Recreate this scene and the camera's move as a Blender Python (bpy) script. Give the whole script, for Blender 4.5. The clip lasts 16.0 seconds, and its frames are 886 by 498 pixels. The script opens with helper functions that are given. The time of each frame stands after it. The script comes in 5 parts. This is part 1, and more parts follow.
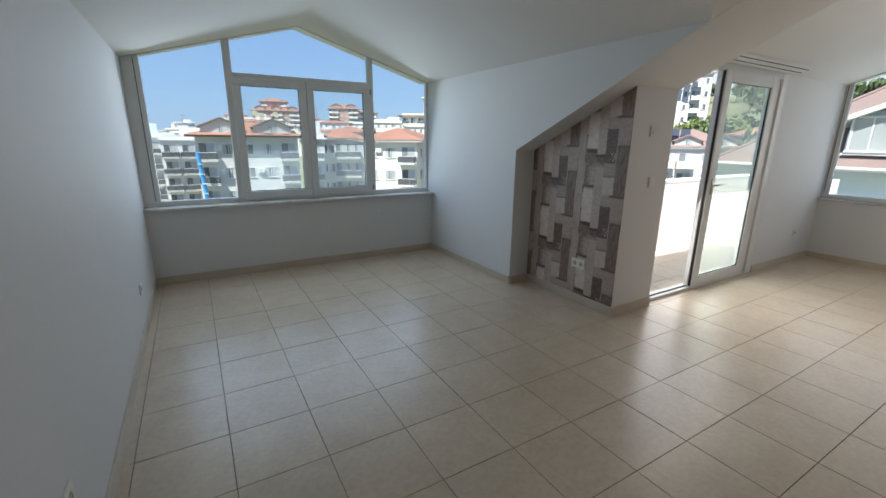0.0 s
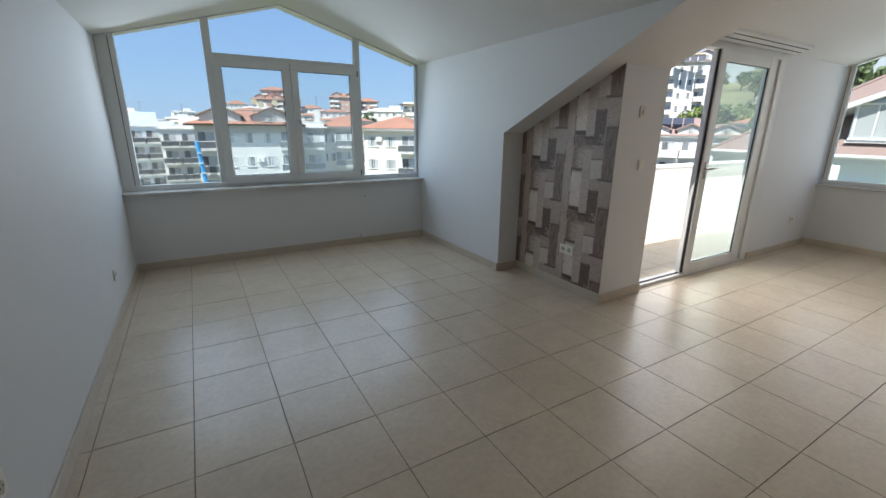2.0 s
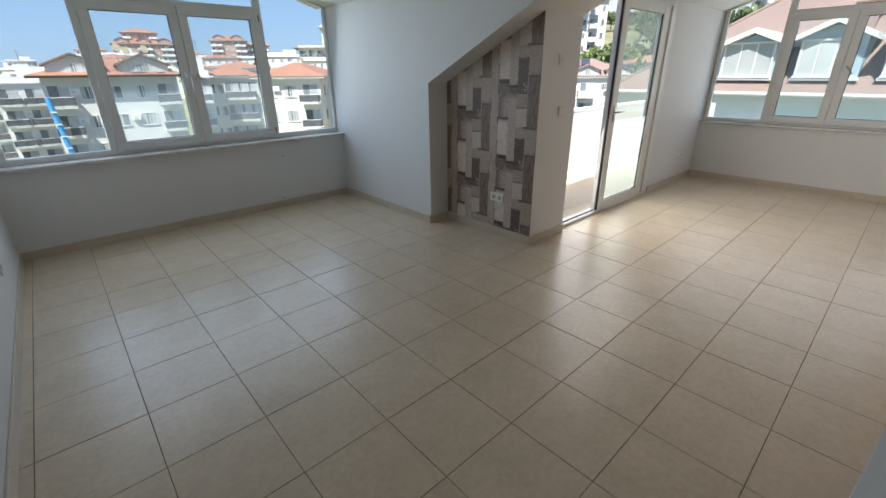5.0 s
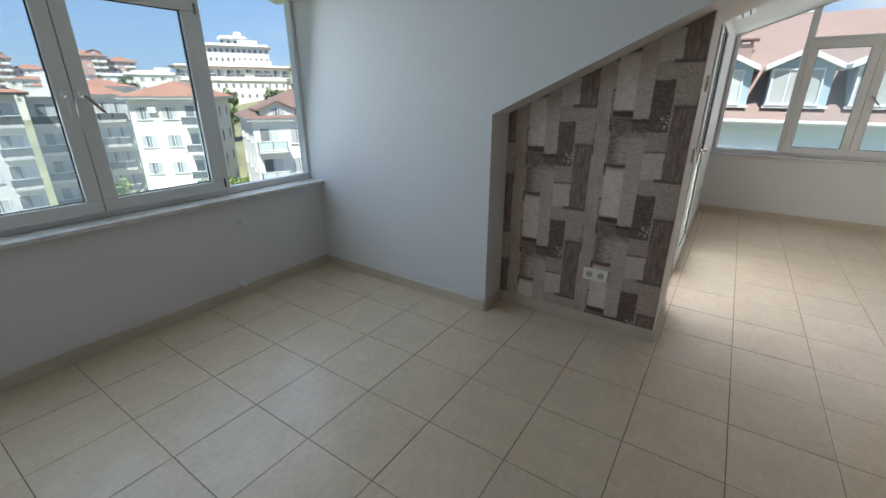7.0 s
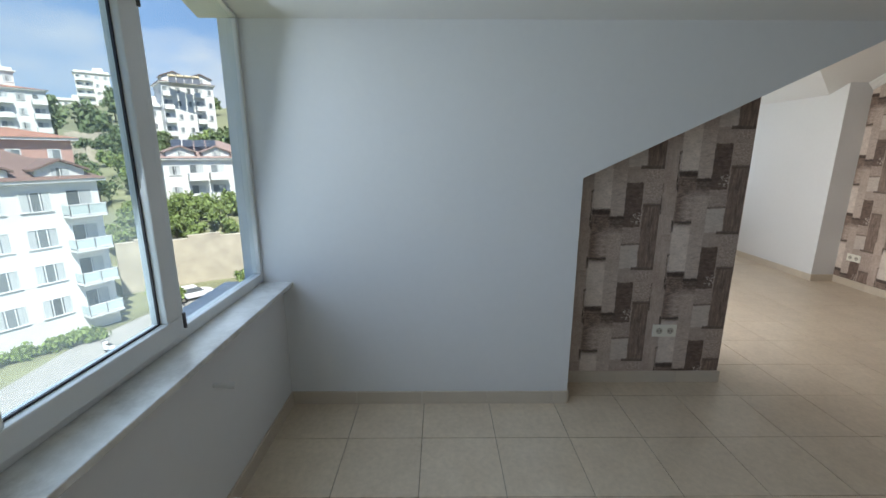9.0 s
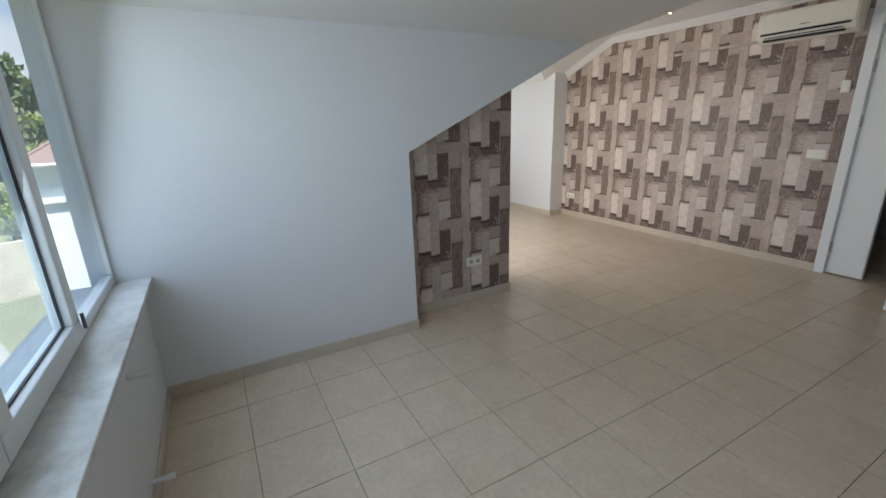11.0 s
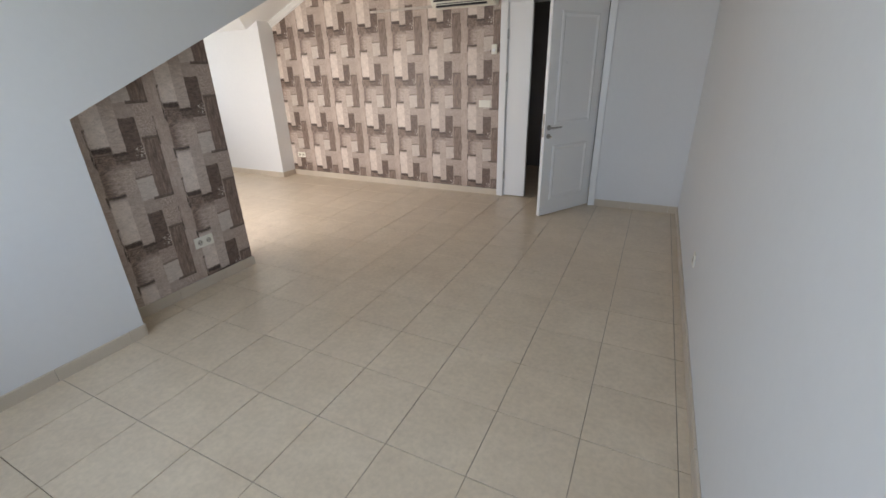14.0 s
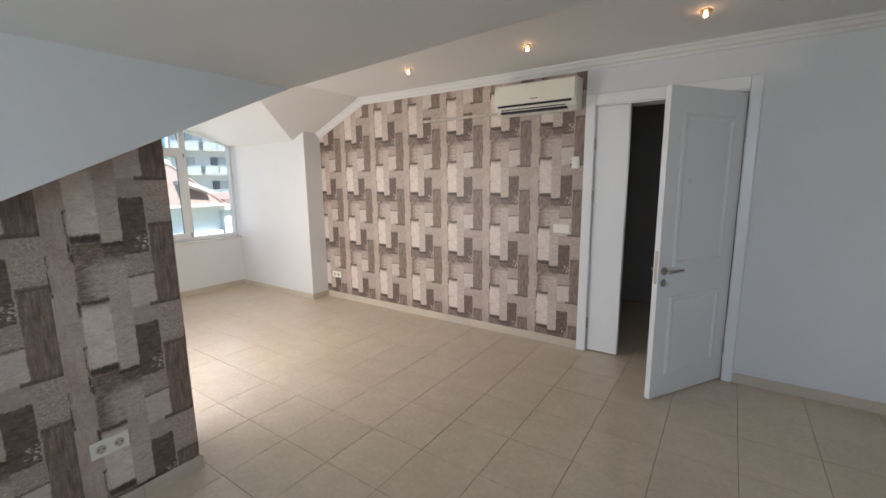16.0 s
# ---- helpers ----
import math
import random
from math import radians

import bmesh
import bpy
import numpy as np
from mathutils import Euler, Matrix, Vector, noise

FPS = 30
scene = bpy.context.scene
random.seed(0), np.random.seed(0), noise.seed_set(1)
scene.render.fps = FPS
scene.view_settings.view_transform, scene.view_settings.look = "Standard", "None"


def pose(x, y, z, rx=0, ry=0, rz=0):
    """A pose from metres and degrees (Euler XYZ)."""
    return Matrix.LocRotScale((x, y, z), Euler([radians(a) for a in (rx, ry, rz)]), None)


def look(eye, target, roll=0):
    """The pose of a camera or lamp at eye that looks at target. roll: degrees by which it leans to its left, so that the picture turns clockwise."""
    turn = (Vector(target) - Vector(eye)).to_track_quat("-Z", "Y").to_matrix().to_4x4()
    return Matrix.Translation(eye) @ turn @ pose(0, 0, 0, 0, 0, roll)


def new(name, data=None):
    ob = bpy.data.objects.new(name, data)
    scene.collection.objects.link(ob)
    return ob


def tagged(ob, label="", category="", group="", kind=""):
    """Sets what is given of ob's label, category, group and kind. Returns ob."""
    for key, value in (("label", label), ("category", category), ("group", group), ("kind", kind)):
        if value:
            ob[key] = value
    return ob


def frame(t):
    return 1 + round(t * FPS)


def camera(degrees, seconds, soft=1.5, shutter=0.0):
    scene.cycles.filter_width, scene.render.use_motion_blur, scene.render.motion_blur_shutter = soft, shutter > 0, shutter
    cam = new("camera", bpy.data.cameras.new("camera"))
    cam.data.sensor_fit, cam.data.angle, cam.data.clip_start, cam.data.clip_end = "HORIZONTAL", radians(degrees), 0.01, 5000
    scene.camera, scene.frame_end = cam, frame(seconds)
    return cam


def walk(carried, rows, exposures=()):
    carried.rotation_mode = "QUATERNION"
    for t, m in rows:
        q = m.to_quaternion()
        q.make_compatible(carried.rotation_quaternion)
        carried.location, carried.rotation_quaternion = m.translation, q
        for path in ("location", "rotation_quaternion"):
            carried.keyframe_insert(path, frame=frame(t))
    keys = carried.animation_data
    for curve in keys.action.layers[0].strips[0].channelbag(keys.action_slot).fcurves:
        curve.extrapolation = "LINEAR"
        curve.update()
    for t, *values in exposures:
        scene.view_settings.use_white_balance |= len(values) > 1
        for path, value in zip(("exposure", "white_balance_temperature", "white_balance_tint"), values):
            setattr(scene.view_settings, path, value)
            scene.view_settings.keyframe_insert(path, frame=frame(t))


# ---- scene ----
cam = camera(93.3, 16.0)
PATH = [
    (0, (0.216, 0.185, 1.434), (1.201, 1.85, 0.924), 0.6),
    (0.5, (0.326, 0.137, 1.411), (1.308, 1.802, 0.899), 0.7),
    (1, (0.463, 0.134, 1.351), (1.443, 1.799, 0.832), 0.7),
    (1.5, (0.471, 0.149, 1.361), (1.445, 1.812, 0.826), 0.6),
    (2, (0.381, 0.174, 1.374), (1.353, 1.831, 0.818), 0.6),
    (2.5, (0.252, 0.101, 1.399), (1.215, 1.719, 0.727), 0.4),
    (3, (0.166, 0.002, 1.416), (1.217, 1.549, 0.707), 0.4),
    (3.5, (0.148, 0.004, 1.42), (1.273, 1.488, 0.688), -0.2),
    (4, (0.17, -0.005, 1.416), (1.34, 1.434, 0.669), -0.4),
    (4.2, (0.172, -0.004, 1.409), (1.361, 1.417, 0.657), -0.4),
    (6.3, (0.43, 1.332, 1.445), (1.791, 2.586, 0.688), -0.2),
    (6.5, (0.459, 1.538, 1.399), (1.869, 2.758, 0.673), 0.1),
    (7, (0.508, 2.096, 1.446), (2.062, 3.148, 0.754), 0.1),
    (7.5, (0.507, 2.643, 1.482), (2.224, 3.457, 0.859), -0.1),
    (8, (0.592, 3.208, 1.499), (2.441, 3.748, 0.959), 0.2),
    (8.5, (0.577, 3.759, 1.501), (2.495, 4.064, 1.023), 0.3),
    (9, (0.623, 4.101, 1.468), (2.572, 4.086, 1.018), 0.1),
    (9.2, (0.62, 4.197, 1.479), (2.566, 4.039, 1.045), -0.2),
    (11.3, (0.156, 4.581, 1.531), (1.806, 3.629, 0.923), -1.7),
    (11.5, (0.152, 4.595, 1.543), (1.786, 3.635, 0.902), -1.8),
    (12, (0.132, 4.59, 1.563), (1.682, 3.537, 0.862), -1.5),
    (12.5, (0.142, 4.559, 1.543), (1.576, 3.375, 0.808), -1.4),
    (13, (0.152, 4.549, 1.543), (1.405, 3.188, 0.782), -1.4),
    (13.5, (0.138, 4.554, 1.532), (1.185, 3.037, 0.756), -1.5),
    (14, (0.128, 4.52, 1.533), (0.949, 2.878, 0.74), -1.5),
    (14.5, (0.216, 4.437, 1.565), (0.865, 2.721, 0.767), -1.0),
    (15, (0.328, 4.172, 1.554), (0.969, 2.369, 0.971), -0.8),
    (15.5, (0.477, 3.693, 1.612), (1.182, 1.863, 1.221), -0.6),
    (16, (0.761, 3.257, 1.59), (1.878, 1.631, 1.26), -0.7),
]
walk(cam, [(t, look(eye, target, roll)) for t, eye, target, roll in PATH], [
    (0.0, 1.02, 6400, 11), (2.0, 1.04, 6400, 11), (4.0, 1.12, 6600, 12), (8.0, 1.06, 6450, 11), (9.2, 1.05, 6450, 11),
    (11.3, 1.32, 6500, 13), (12.5, 1.54, 6650, 15), (13.5, 1.70, 6800, 16), (15.0, 1.72, 6800, 16), (16.0, 1.60, 6650, 15),
])

# light levels; where the wallpaper print starts along and up each wall, and its repeat
SKY, SUN = 0.64, 5.0
LAMP_N, LAMP_E, LAMP_T = 9.7, 2.7, 12.6
PAPER_BACK = (2.865, 0.418, 0.517, 0.637)
PAPER_NICHE = (2.785, 0.371, 0.496, 0.615)

# ---------------------------------------------------------------- plan (metres)
XL, XR, XN, XE = -0.232, 2.872, 3.106, 6.98        # west wall, dormer cheek, niche wall, east wall
YB, YC, YP, YN, YW = -0.53, -0.268, 2.284, 3.338, 4.984  # back wall, east dormer cheek, pillar, niche end, window wall
YT = 2.325                                         # terrace door wall
XB, XF, XP = 3.62, 4.50, 5.32                      # slope band end, ceiling fold, pier
FLAT, EAVE, SILL = 2.555, 2.105, 0.762
SLOPE, LOW = 0.466, 1.338
C1, C2 = (XL + XR) / 2, (YC + YT) / 2


def under(y):
    """Height of the main roof slope at y."""
    return LOW + SLOPE * (YN - y)


def along(x):
    """Height of the eastern roof slope at x."""
    return FLAT - (FLAT - EAVE) / (XV - XF) * (x - XF)


XV = 5.55                                          # foot of the eastern slope's valley
Y0 = YN - (FLAT - LOW) / SLOPE
YV = YN - (EAVE - LOW) / SLOPE

# ---------------------------------------------------------------- light
world = bpy.data.worlds.new("world")
scene.world = world
world.use_nodes = True
wn, wl = world.node_tree.nodes, world.node_tree.links
wn.clear()
sky = wn.new("ShaderNodeTexSky")
sky.sky_type, sky.sun_disc = "NISHITA", False
sky.sun_elevation, sky.sun_rotation = radians(58), radians(238)
sky.air_density, sky.dust_density, sky.ozone_density = 1.0, 0.6, 1.6
bg = wn.new("ShaderNodeBackground")
bg.inputs["Strength"].default_value = SKY
wout = wn.new("ShaderNodeOutputWorld")
# a pale blue summer sky with thin cloud low in the north-east
coord = wn.new("ShaderNodeTexCoord")
stretch = wn.new("ShaderNodeMapping")
stretch.inputs["Scale"].default_value = (1.0, 1.0, 2.6)
puff = wn.new("ShaderNodeTexNoise")
puff.inputs["Scale"].default_value, puff.inputs["Detail"].default_value, puff.inputs["Roughness"].default_value = 2.6, 6.0, 0.5
wl.new(coord.outputs["Generated"], stretch.inputs[0])
wl.new(stretch.outputs[0], puff.inputs["Vector"])
parts = wn.new("ShaderNodeSeparateXYZ")
wl.new(coord.outputs["Generated"], parts.inputs[0])


def wmath(op, a, b):
    node = wn.new("ShaderNodeMath")
    node.operation, node.use_clamp = op, False
    for x, s in ((a, node.inputs[0]), (b, node.inputs[1])):
        if isinstance(x, (int, float)):
            s.default_value = x
        else:
            wl.new(x, s)
    return node.outputs[0]


def wmix(fac, a, b):
    node = wn.new("ShaderNodeMix")
    node.data_type, node.clamp_factor = "RGBA", True
    if isinstance(fac, float):
        node.inputs[0].default_value = fac
    else:
        wl.new(fac, node.inputs[0])
    for x, s in ((a, node.inputs[6]), (b, node.inputs[7])):
        if isinstance(x, tuple):
            s.default_value = (*x, 1)
        else:
            wl.new(x, s)
    return node.outputs[2]


level = wmath("MULTIPLY", parts.outputs[2], 1.6)
blue = wmix(level, (0.33, 0.52, 0.80), (0.13, 0.31, 0.72))
dim = wn.new("ShaderNodeVectorMath")
dim.operation = "SCALE"
dim.inputs["Scale"].default_value = 0.1
wl.new(sky.outputs[0], dim.inputs[0])
clear = wmix(0.75, dim.outputs[0], blue)
east = wmath("MAXIMUM", wmath("MULTIPLY", wmath("SUBTRACT", parts.outputs[0], 0.5), 3.0), 0.0)
cloud = wmath("MULTIPLY", wmath("MULTIPLY", wmath("SUBTRACT", puff.outputs["Fac"], 0.37), 5.0), east)
cloud = wmath("MINIMUM", wmath("MAXIMUM", cloud, 0.0), 0.8)
wl.new(wmix(cloud, clear, (0.75, 0.78, 0.82)), bg.inputs["Color"])
wl.new(bg.outputs[0], wout.inputs["Surface"])

sun_data = bpy.data.lights.new("sun", "SUN")
sun_data.energy, sun_data.angle, sun_data.color = SUN, radians(0.5), (1.0, 0.95, 0.87)
sun = new("sun", sun_data)
to_sun = Vector((math.sin(radians(238)) * math.cos(radians(58)), math.cos(radians(238)) * math.cos(radians(58)), math.sin(radians(58))))
sun.matrix_world = look(to_sun * 50, (0, 0, 0))


def window_light(name, eye, target, sx, sy, watts, colour):
    data = bpy.data.lights.new(name, "AREA")
    data.shape, data.size, data.size_y, data.energy, data.color = "RECTANGLE", sx, sy, watts, colour
    data.spread = radians(154)
    ob = new(name, data)
    ob.matrix_world = look(eye, target)
    return ob


window_light("sky_light_north", (C1, YW + 0.06, 1.52), (C1, 1.4, 0.6), 2.9, 1.35, LAMP_N, (0.71, 0.855, 1.0))
window_light("sky_light_east", (XE - 0.03, C2, 1.5), (0, C2, 1.2), 2.5, 1.35, LAMP_E, (0.97, 0.98, 1.0))
window_light("sky_light_terrace", (4.52, YT - 0.03, 1.08), (4.52, 0, 0.35), 1.7, 1.9, LAMP_T, (1.0, 0.97, 0.925))


# ---------------------------------------------------------------- materials
class Nodes:
    """A small hand for node trees."""

    def __init__(self, name):
        self.mat = bpy.data.materials.new(name)
        self.mat.use_nodes = True
        self.t = self.mat.node_tree
        self.bsdf = self.t.nodes["Principled BSDF"]

    def n(self, kind, **inputs):
        node = self.t.nodes.new(kind)
        for key, value in inputs.items():
            node.inputs[key.replace("_", " ")].default_value = value
        return node

    def link(self, a, b):
        self.t.links.new(a, b)

    def val(self, x, socket):
        if isinstance(x, (int, float)):
            socket.default_value = x
        else:
            self.link(x, socket)

    def m(self, op, a, b=0.0, c=0.0):
        node = self.t.nodes.new("ShaderNodeMath")
        node.operation = op
        for x, s in zip((a, b, c), node.inputs):
            self.val(x, s)
        return node.outputs[0]

    def coords(self, kind="Object"):
        return self.n("ShaderNodeTexCoord").outputs[kind]

    def place(self):
        return self.n("ShaderNodeNewGeometry").outputs["Position"]

    def noise(self, vec, scale, detail=4.0, rough=0.55):
        node = self.n("ShaderNodeTexNoise", Scale=scale, Detail=detail, Roughness=rough)
        self.link(vec, node.inputs["Vector"])
        return node.outputs["Fac"]

    def ramp(self, fac, stops):
        node = self.t.nodes.new("ShaderNodeValToRGB")
        while len(node.color_ramp.elements) < len(stops):
            node.color_ramp.elements.new(0.5)
        for e, (p, c) in zip(node.color_ramp.elements, stops):
            e.position, e.color = p, (*c, 1)
        self.link(fac, node.inputs[0])
        return node.outputs[0]

    def mix(self, fac, a, b, kind="MIX"):
        node = self.t.nodes.new("ShaderNodeMix")
        node.data_type, node.blend_type = "RGBA", kind
        self.val(fac, node.inputs[0])
        for x, s in ((a, node.inputs[6]), (b, node.inputs[7])):
            if isinstance(x, tuple):
                s.default_value = (*x, 1)
            else:
                self.link(x, s)
        return node.outputs[2]

    def bump(self, height, strength, distance=0.002):
        node = self.n("ShaderNodeBump", Strength=strength, Distance=distance)
        self.link(height, node.inputs["Height"])
        self.link(node.outputs[0], self.bsdf.inputs["Normal"])

    def base(self, colour):
        if isinstance(colour, tuple):
            self.bsdf.inputs["Base Color"].default_value = (*colour, 1)
        else:
            self.link(colour, self.bsdf.inputs["Base Color"])
        return self

    def set(self, **kw):
        for key, value in kw.items():
            self.val(value, self.bsdf.inputs[key.replace("_", " ")])
        return self


def shade(c, k):
    return tuple(min(1.0, v * k) for v in c)


def plain(name, colour, rough=0.5, metal=0.0, spread=0.06, coarse=2.0, fine=60.0, bump=0.0, bump_scale=150.0, per_object=0.0):
    """A surface of one colour with broad staining, fine grain and relief."""
    k = Nodes(name)
    vec = k.place()
    broad, grain = k.noise(vec, coarse, 3.0), k.noise(vec, fine, 5.0)
    both = k.m("ADD", k.m("MULTIPLY", broad, 0.65), k.m("MULTIPLY", grain, 0.35))
    col = k.ramp(both, [(0.3, shade(colour, 1 - spread)), (0.7, shade(colour, 1 + spread))])
    if per_object:
        rnd = k.n("ShaderNodeObjectInfo").outputs["Random"]
        col = k.mix(1.0, col, k.ramp(rnd, [(0, (1 - per_object,) * 3), (1, (1.0,) * 3)]), "MULTIPLY")
    k.base(col).set(Metallic=metal)
    k.link(k.m("ADD", rough - 0.06, k.m("MULTIPLY", broad, 0.12)), k.bsdf.inputs["Roughness"])
    if bump:
        k.bump(k.noise(vec, bump_scale, 4.0), bump)
    return k.mat


M = {}
M["wall"] = plain("wall_paint", (0.72, 0.72, 0.715), 0.62, spread=0.025, coarse=0.9, fine=25, bump=0.12, bump_scale=90)
M["ceiling"] = plain("ceiling_paint", (0.74, 0.73, 0.71), 0.7, spread=0.02, coarse=0.8, fine=25, bump=0.08, bump_scale=90)
M["white_paint"] = plain("white_lacquer", (0.80, 0.80, 0.79), 0.30, spread=0.006, coarse=3, fine=80, bump=0.02)
M["pvc"] = plain("white_pvc", (0.74, 0.74, 0.72), 0.32, spread=0.03, coarse=4, fine=90)
M["pvc_dark"] = plain("dark_gasket", (0.03, 0.025, 0.03), 0.5, spread=0.2)
M["skirting"] = plain("beige_skirting_tile", (0.58, 0.50, 0.40), 0.35, spread=0.06, coarse=6, fine=120, per_object=0.08)
M["grout"] = plain("dark_grout", (0.27, 0.225, 0.175), 0.9, spread=0.25, coarse=1.5, fine=90)
M["plaster_out"] = plain("white_render", (0.70, 0.68, 0.63), 0.85, spread=0.06, coarse=0.8, fine=40, bump=0.2)
M["ac"] = plain("aged_white_plastic", (0.76, 0.73, 0.63), 0.35, spread=0.03, coarse=5)
M["black"] = plain("black_plastic", (0.012, 0.012, 0.013), 0.4, spread=0.2)
M["steel"] = plain("brushed_steel", (0.42, 0.40, 0.37), 0.3, metal=1.0, spread=0.08, fine=200)
M["socket"] = plain("cream_plastic", (0.80, 0.77, 0.68), 0.3, spread=0.02)
M["socket_well"] = plain("shaded_cream_plastic", (0.50, 0.46, 0.38), 0.4, spread=0.05)
M["grey_slot"] = plain("grey_plastic", (0.12, 0.11, 0.10), 0.5, spread=0.1)
M["brass"] = plain("brass_ring", (0.65, 0.42, 0.20), 0.3, metal=1.0, spread=0.05)
# the unlit hall's gloom is put into this dark grey
M["hall"] = plain("hall_wall_in_shade", (0.30, 0.28, 0.26), 0.8, spread=0.05)


def marble():
    k = Nodes("white_marble")
    vec = k.place()
    veins = k.m("ABSOLUTE", k.m("SUBTRACT", k.noise(vec, 5.0, 8.0, 0.65), 0.5))
    col = k.ramp(veins, [(0.0, (0.66, 0.645, 0.61)), (0.06, (0.73, 0.715, 0.68)), (0.2, (0.79, 0.775, 0.74))])
    stain = k.ramp(k.noise(vec, 4.2, 7.0, 0.7), [(0.50, (1.0, 1.0, 1.0)), (0.60, (0.86, 0.85, 0.84)), (0.72, (0.66, 0.65, 0.65))])
    col = k.mix(1.0, col, stain, "MULTIPLY")
    k.base(col).set(Roughness=0.25)
    k.bump(k.noise(vec, 40.0, 4.0), 0.05)
    return k.mat


def floor_tile():
    k = Nodes("beige_floor_tile")
    vec = k.place()
    cloud = k.noise(vec, 7.0, 2.0, 0.5)
    col = k.mix(cloud, (0.575, 0.482, 0.365), (0.71, 0.612, 0.475))
    col = k.mix(1.0, col, k.ramp(k.noise(vec, 34.0, 6.0, 0.65), [(0.32, (0.90, 0.885, 0.87)), (0.62, (1.03, 1.02, 1.01))]), "MULTIPLY")
    col = k.mix(1.0, col, k.ramp(k.noise(vec, 1.3, 5.0, 0.6), [(0.35, (0.94, 0.915, 0.89)), (0.65, (1.02, 1.01, 1.0))]), "MULTIPLY")
    rnd = k.n("ShaderNodeObjectInfo").outputs["Random"]
    col = k.mix(1.0, col, k.ramp(rnd, [(0, (0.955, 0.95, 0.945)), (1, (1.0, 1.0, 1.0))]), "MULTIPLY")
    k.base(col).set(Specular_IOR_Level=0.5, Roughness=0.28)
    return k.mat


def wallpaper(along, start, foot, wide, tall):
    """Printed wallpaper of weathered planks and patches, repeating along and up the wall."""
    k = Nodes("plank_wallpaper")
    vec = k.place()
    sep = k.n("ShaderNodeSeparateXYZ")
    k.link(vec, sep.inputs[0])
    side = sep.outputs[0 if along == "x" else 1]
    raw = k.m("DIVIDE", k.m("SUBTRACT", start, side), wide)
    strip = k.m("FLOOR", raw)
    drop = k.m("MULTIPLY", strip, -0.225) if along == "y" else 0.0
    up = k.m("ADD", k.m("SUBTRACT", sep.outputs[2], foot), drop)
    # the print repeats: its own grain is drawn in the paper's coordinates
    paper = k.n("ShaderNodeCombineXYZ")
    v0 = k.m("FRACT", k.m("ADD", k.m("DIVIDE", up, tall), 8.0))
    u0 = k.m("FRACT", raw)
    k.link(k.m("MULTIPLY", u0, 0.497), paper.inputs[0])
    k.link(k.m("MULTIPLY", v0, 0.613), paper.inputs[1])

    def grain(sx, sz, scale, detail=6.0, rough=0.7):
        node = k.n("ShaderNodeMapping")
        node.inputs["Scale"].default_value = (sx, sz, 1.0)
        k.link(paper.outputs[0], node.inputs[0])
        return k.noise(node.outputs[0], scale, detail, rough)

    speck = grain(1, 1, 95.0, 6.0, 0.78)
    wood, scratch = grain(1.0, 0.14, 60.0, 8.0, 0.78), grain(0.55, 1.35, 42.0, 9.0, 0.82)
    blotch, cloud = grain(1, 1, 15.0, 8.0, 0.75), grain(1, 1, 4.5, 5.0, 0.6)
    rag = k.m("SUBTRACT", grain(1, 1, 40.0, 8.0, 0.8), 0.5)
    u = k.m("ADD", u0, k.m("MULTIPLY", rag, 0.055))
    v = k.m("ADD", v0, k.m("MULTIPLY", rag, 0.065))

    def step(x, soft):
        node = k.n("ShaderNodeClamp")
        k.link(k.m("ADD", k.m("DIVIDE", x, soft), 0.5), node.inputs[0])
        return node.outputs[0]

    def box(u_a, u_b, v_a, v_b, soft=0.012):
        a = k.m("MULTIPLY", step(k.m("SUBTRACT", u, u_a), soft), step(k.m("SUBTRACT", u_b, u), soft))
        b = k.m("MULTIPLY", step(k.m("SUBTRACT", v, v_a), soft), step(k.m("SUBTRACT", v_b, v), soft))
        return k.m("MULTIPLY", a, b)

    def tone(c, amount, tex):
        return k.ramp(tex, [(0.30, shade(c, 1 - amount)), (0.70, shade(c, 1 + amount))])

    def lay(col, where, c, amount, tex, strength=1.0):
        return k.mix(k.m("MULTIPLY", where, strength), col, tone(c, amount, tex))

    light, mid, dark = (0.53, 0.49, 0.46), (0.355, 0.308, 0.28), (0.135, 0.101, 0.087)
    col = tone(mid, 0.22, blotch)
    # pale clouded patches of the second and third columns
    col = lay(col, box(0.18, 0.40, 0.60, 1.20), light, 0.12, blotch)
    col = lay(col, box(0.18, 0.40, -1, 0.08, 0.03), light, 0.12, blotch)
    col = lay(col, box(0.40, 0.57, 0.54, 1.20), (0.42, 0.372, 0.342), 0.20, scratch)
    col = lay(col, box(0.40, 0.60, -1, 0.10, 0.08), (0.39, 0.345, 0.315), 0.16, speck)
    # scratched brown fields under them
    col = lay(col, box(0.18, 0.40, 0.12, 0.61, 0.03), (0.190, 0.149, 0.129), 0.95, scratch)
    col = lay(col, box(0.40, 0.58, 0.38, 0.54, 0.03), (0.150, 0.117, 0.101), 0.90, scratch, 0.95)
    col = lay(col, box(0.39, 0.58, 0.12, 0.40, 0.10), (0.41, 0.36, 0.33), 0.35, speck)
    col = lay(col, box(0.27, 0.42, 0.10, 0.40, 0.12), (0.40, 0.350, 0.32), 0.40, scratch, 0.85)
    col = lay(col, box(0.57, 0.80, 0.25, 0.45, 0.03), (0.34, 0.292, 0.264), 0.48, speck)
    # dark board and pale card of the fourth column
    col = lay(col, box(0.57, 0.775, 0.44, 0.87, 0.008), dark, 0.55, scratch)
    col = lay(col, box(0.57, 0.79, 0.02, 0.255, 0.008), (0.46, 0.43, 0.405), 0.07, scratch)
    col = lay(col, box(0.57, 0.79, 0.255, 0.275, 0.01), (0.12, 0.09, 0.075), 0.5, speck, 0.7)
    # brown plank of the last column
    col = lay(col, box(0.79, 1.2, -1, 2, 0.01), (0.36, 0.310, 0.280), 0.50, speck)
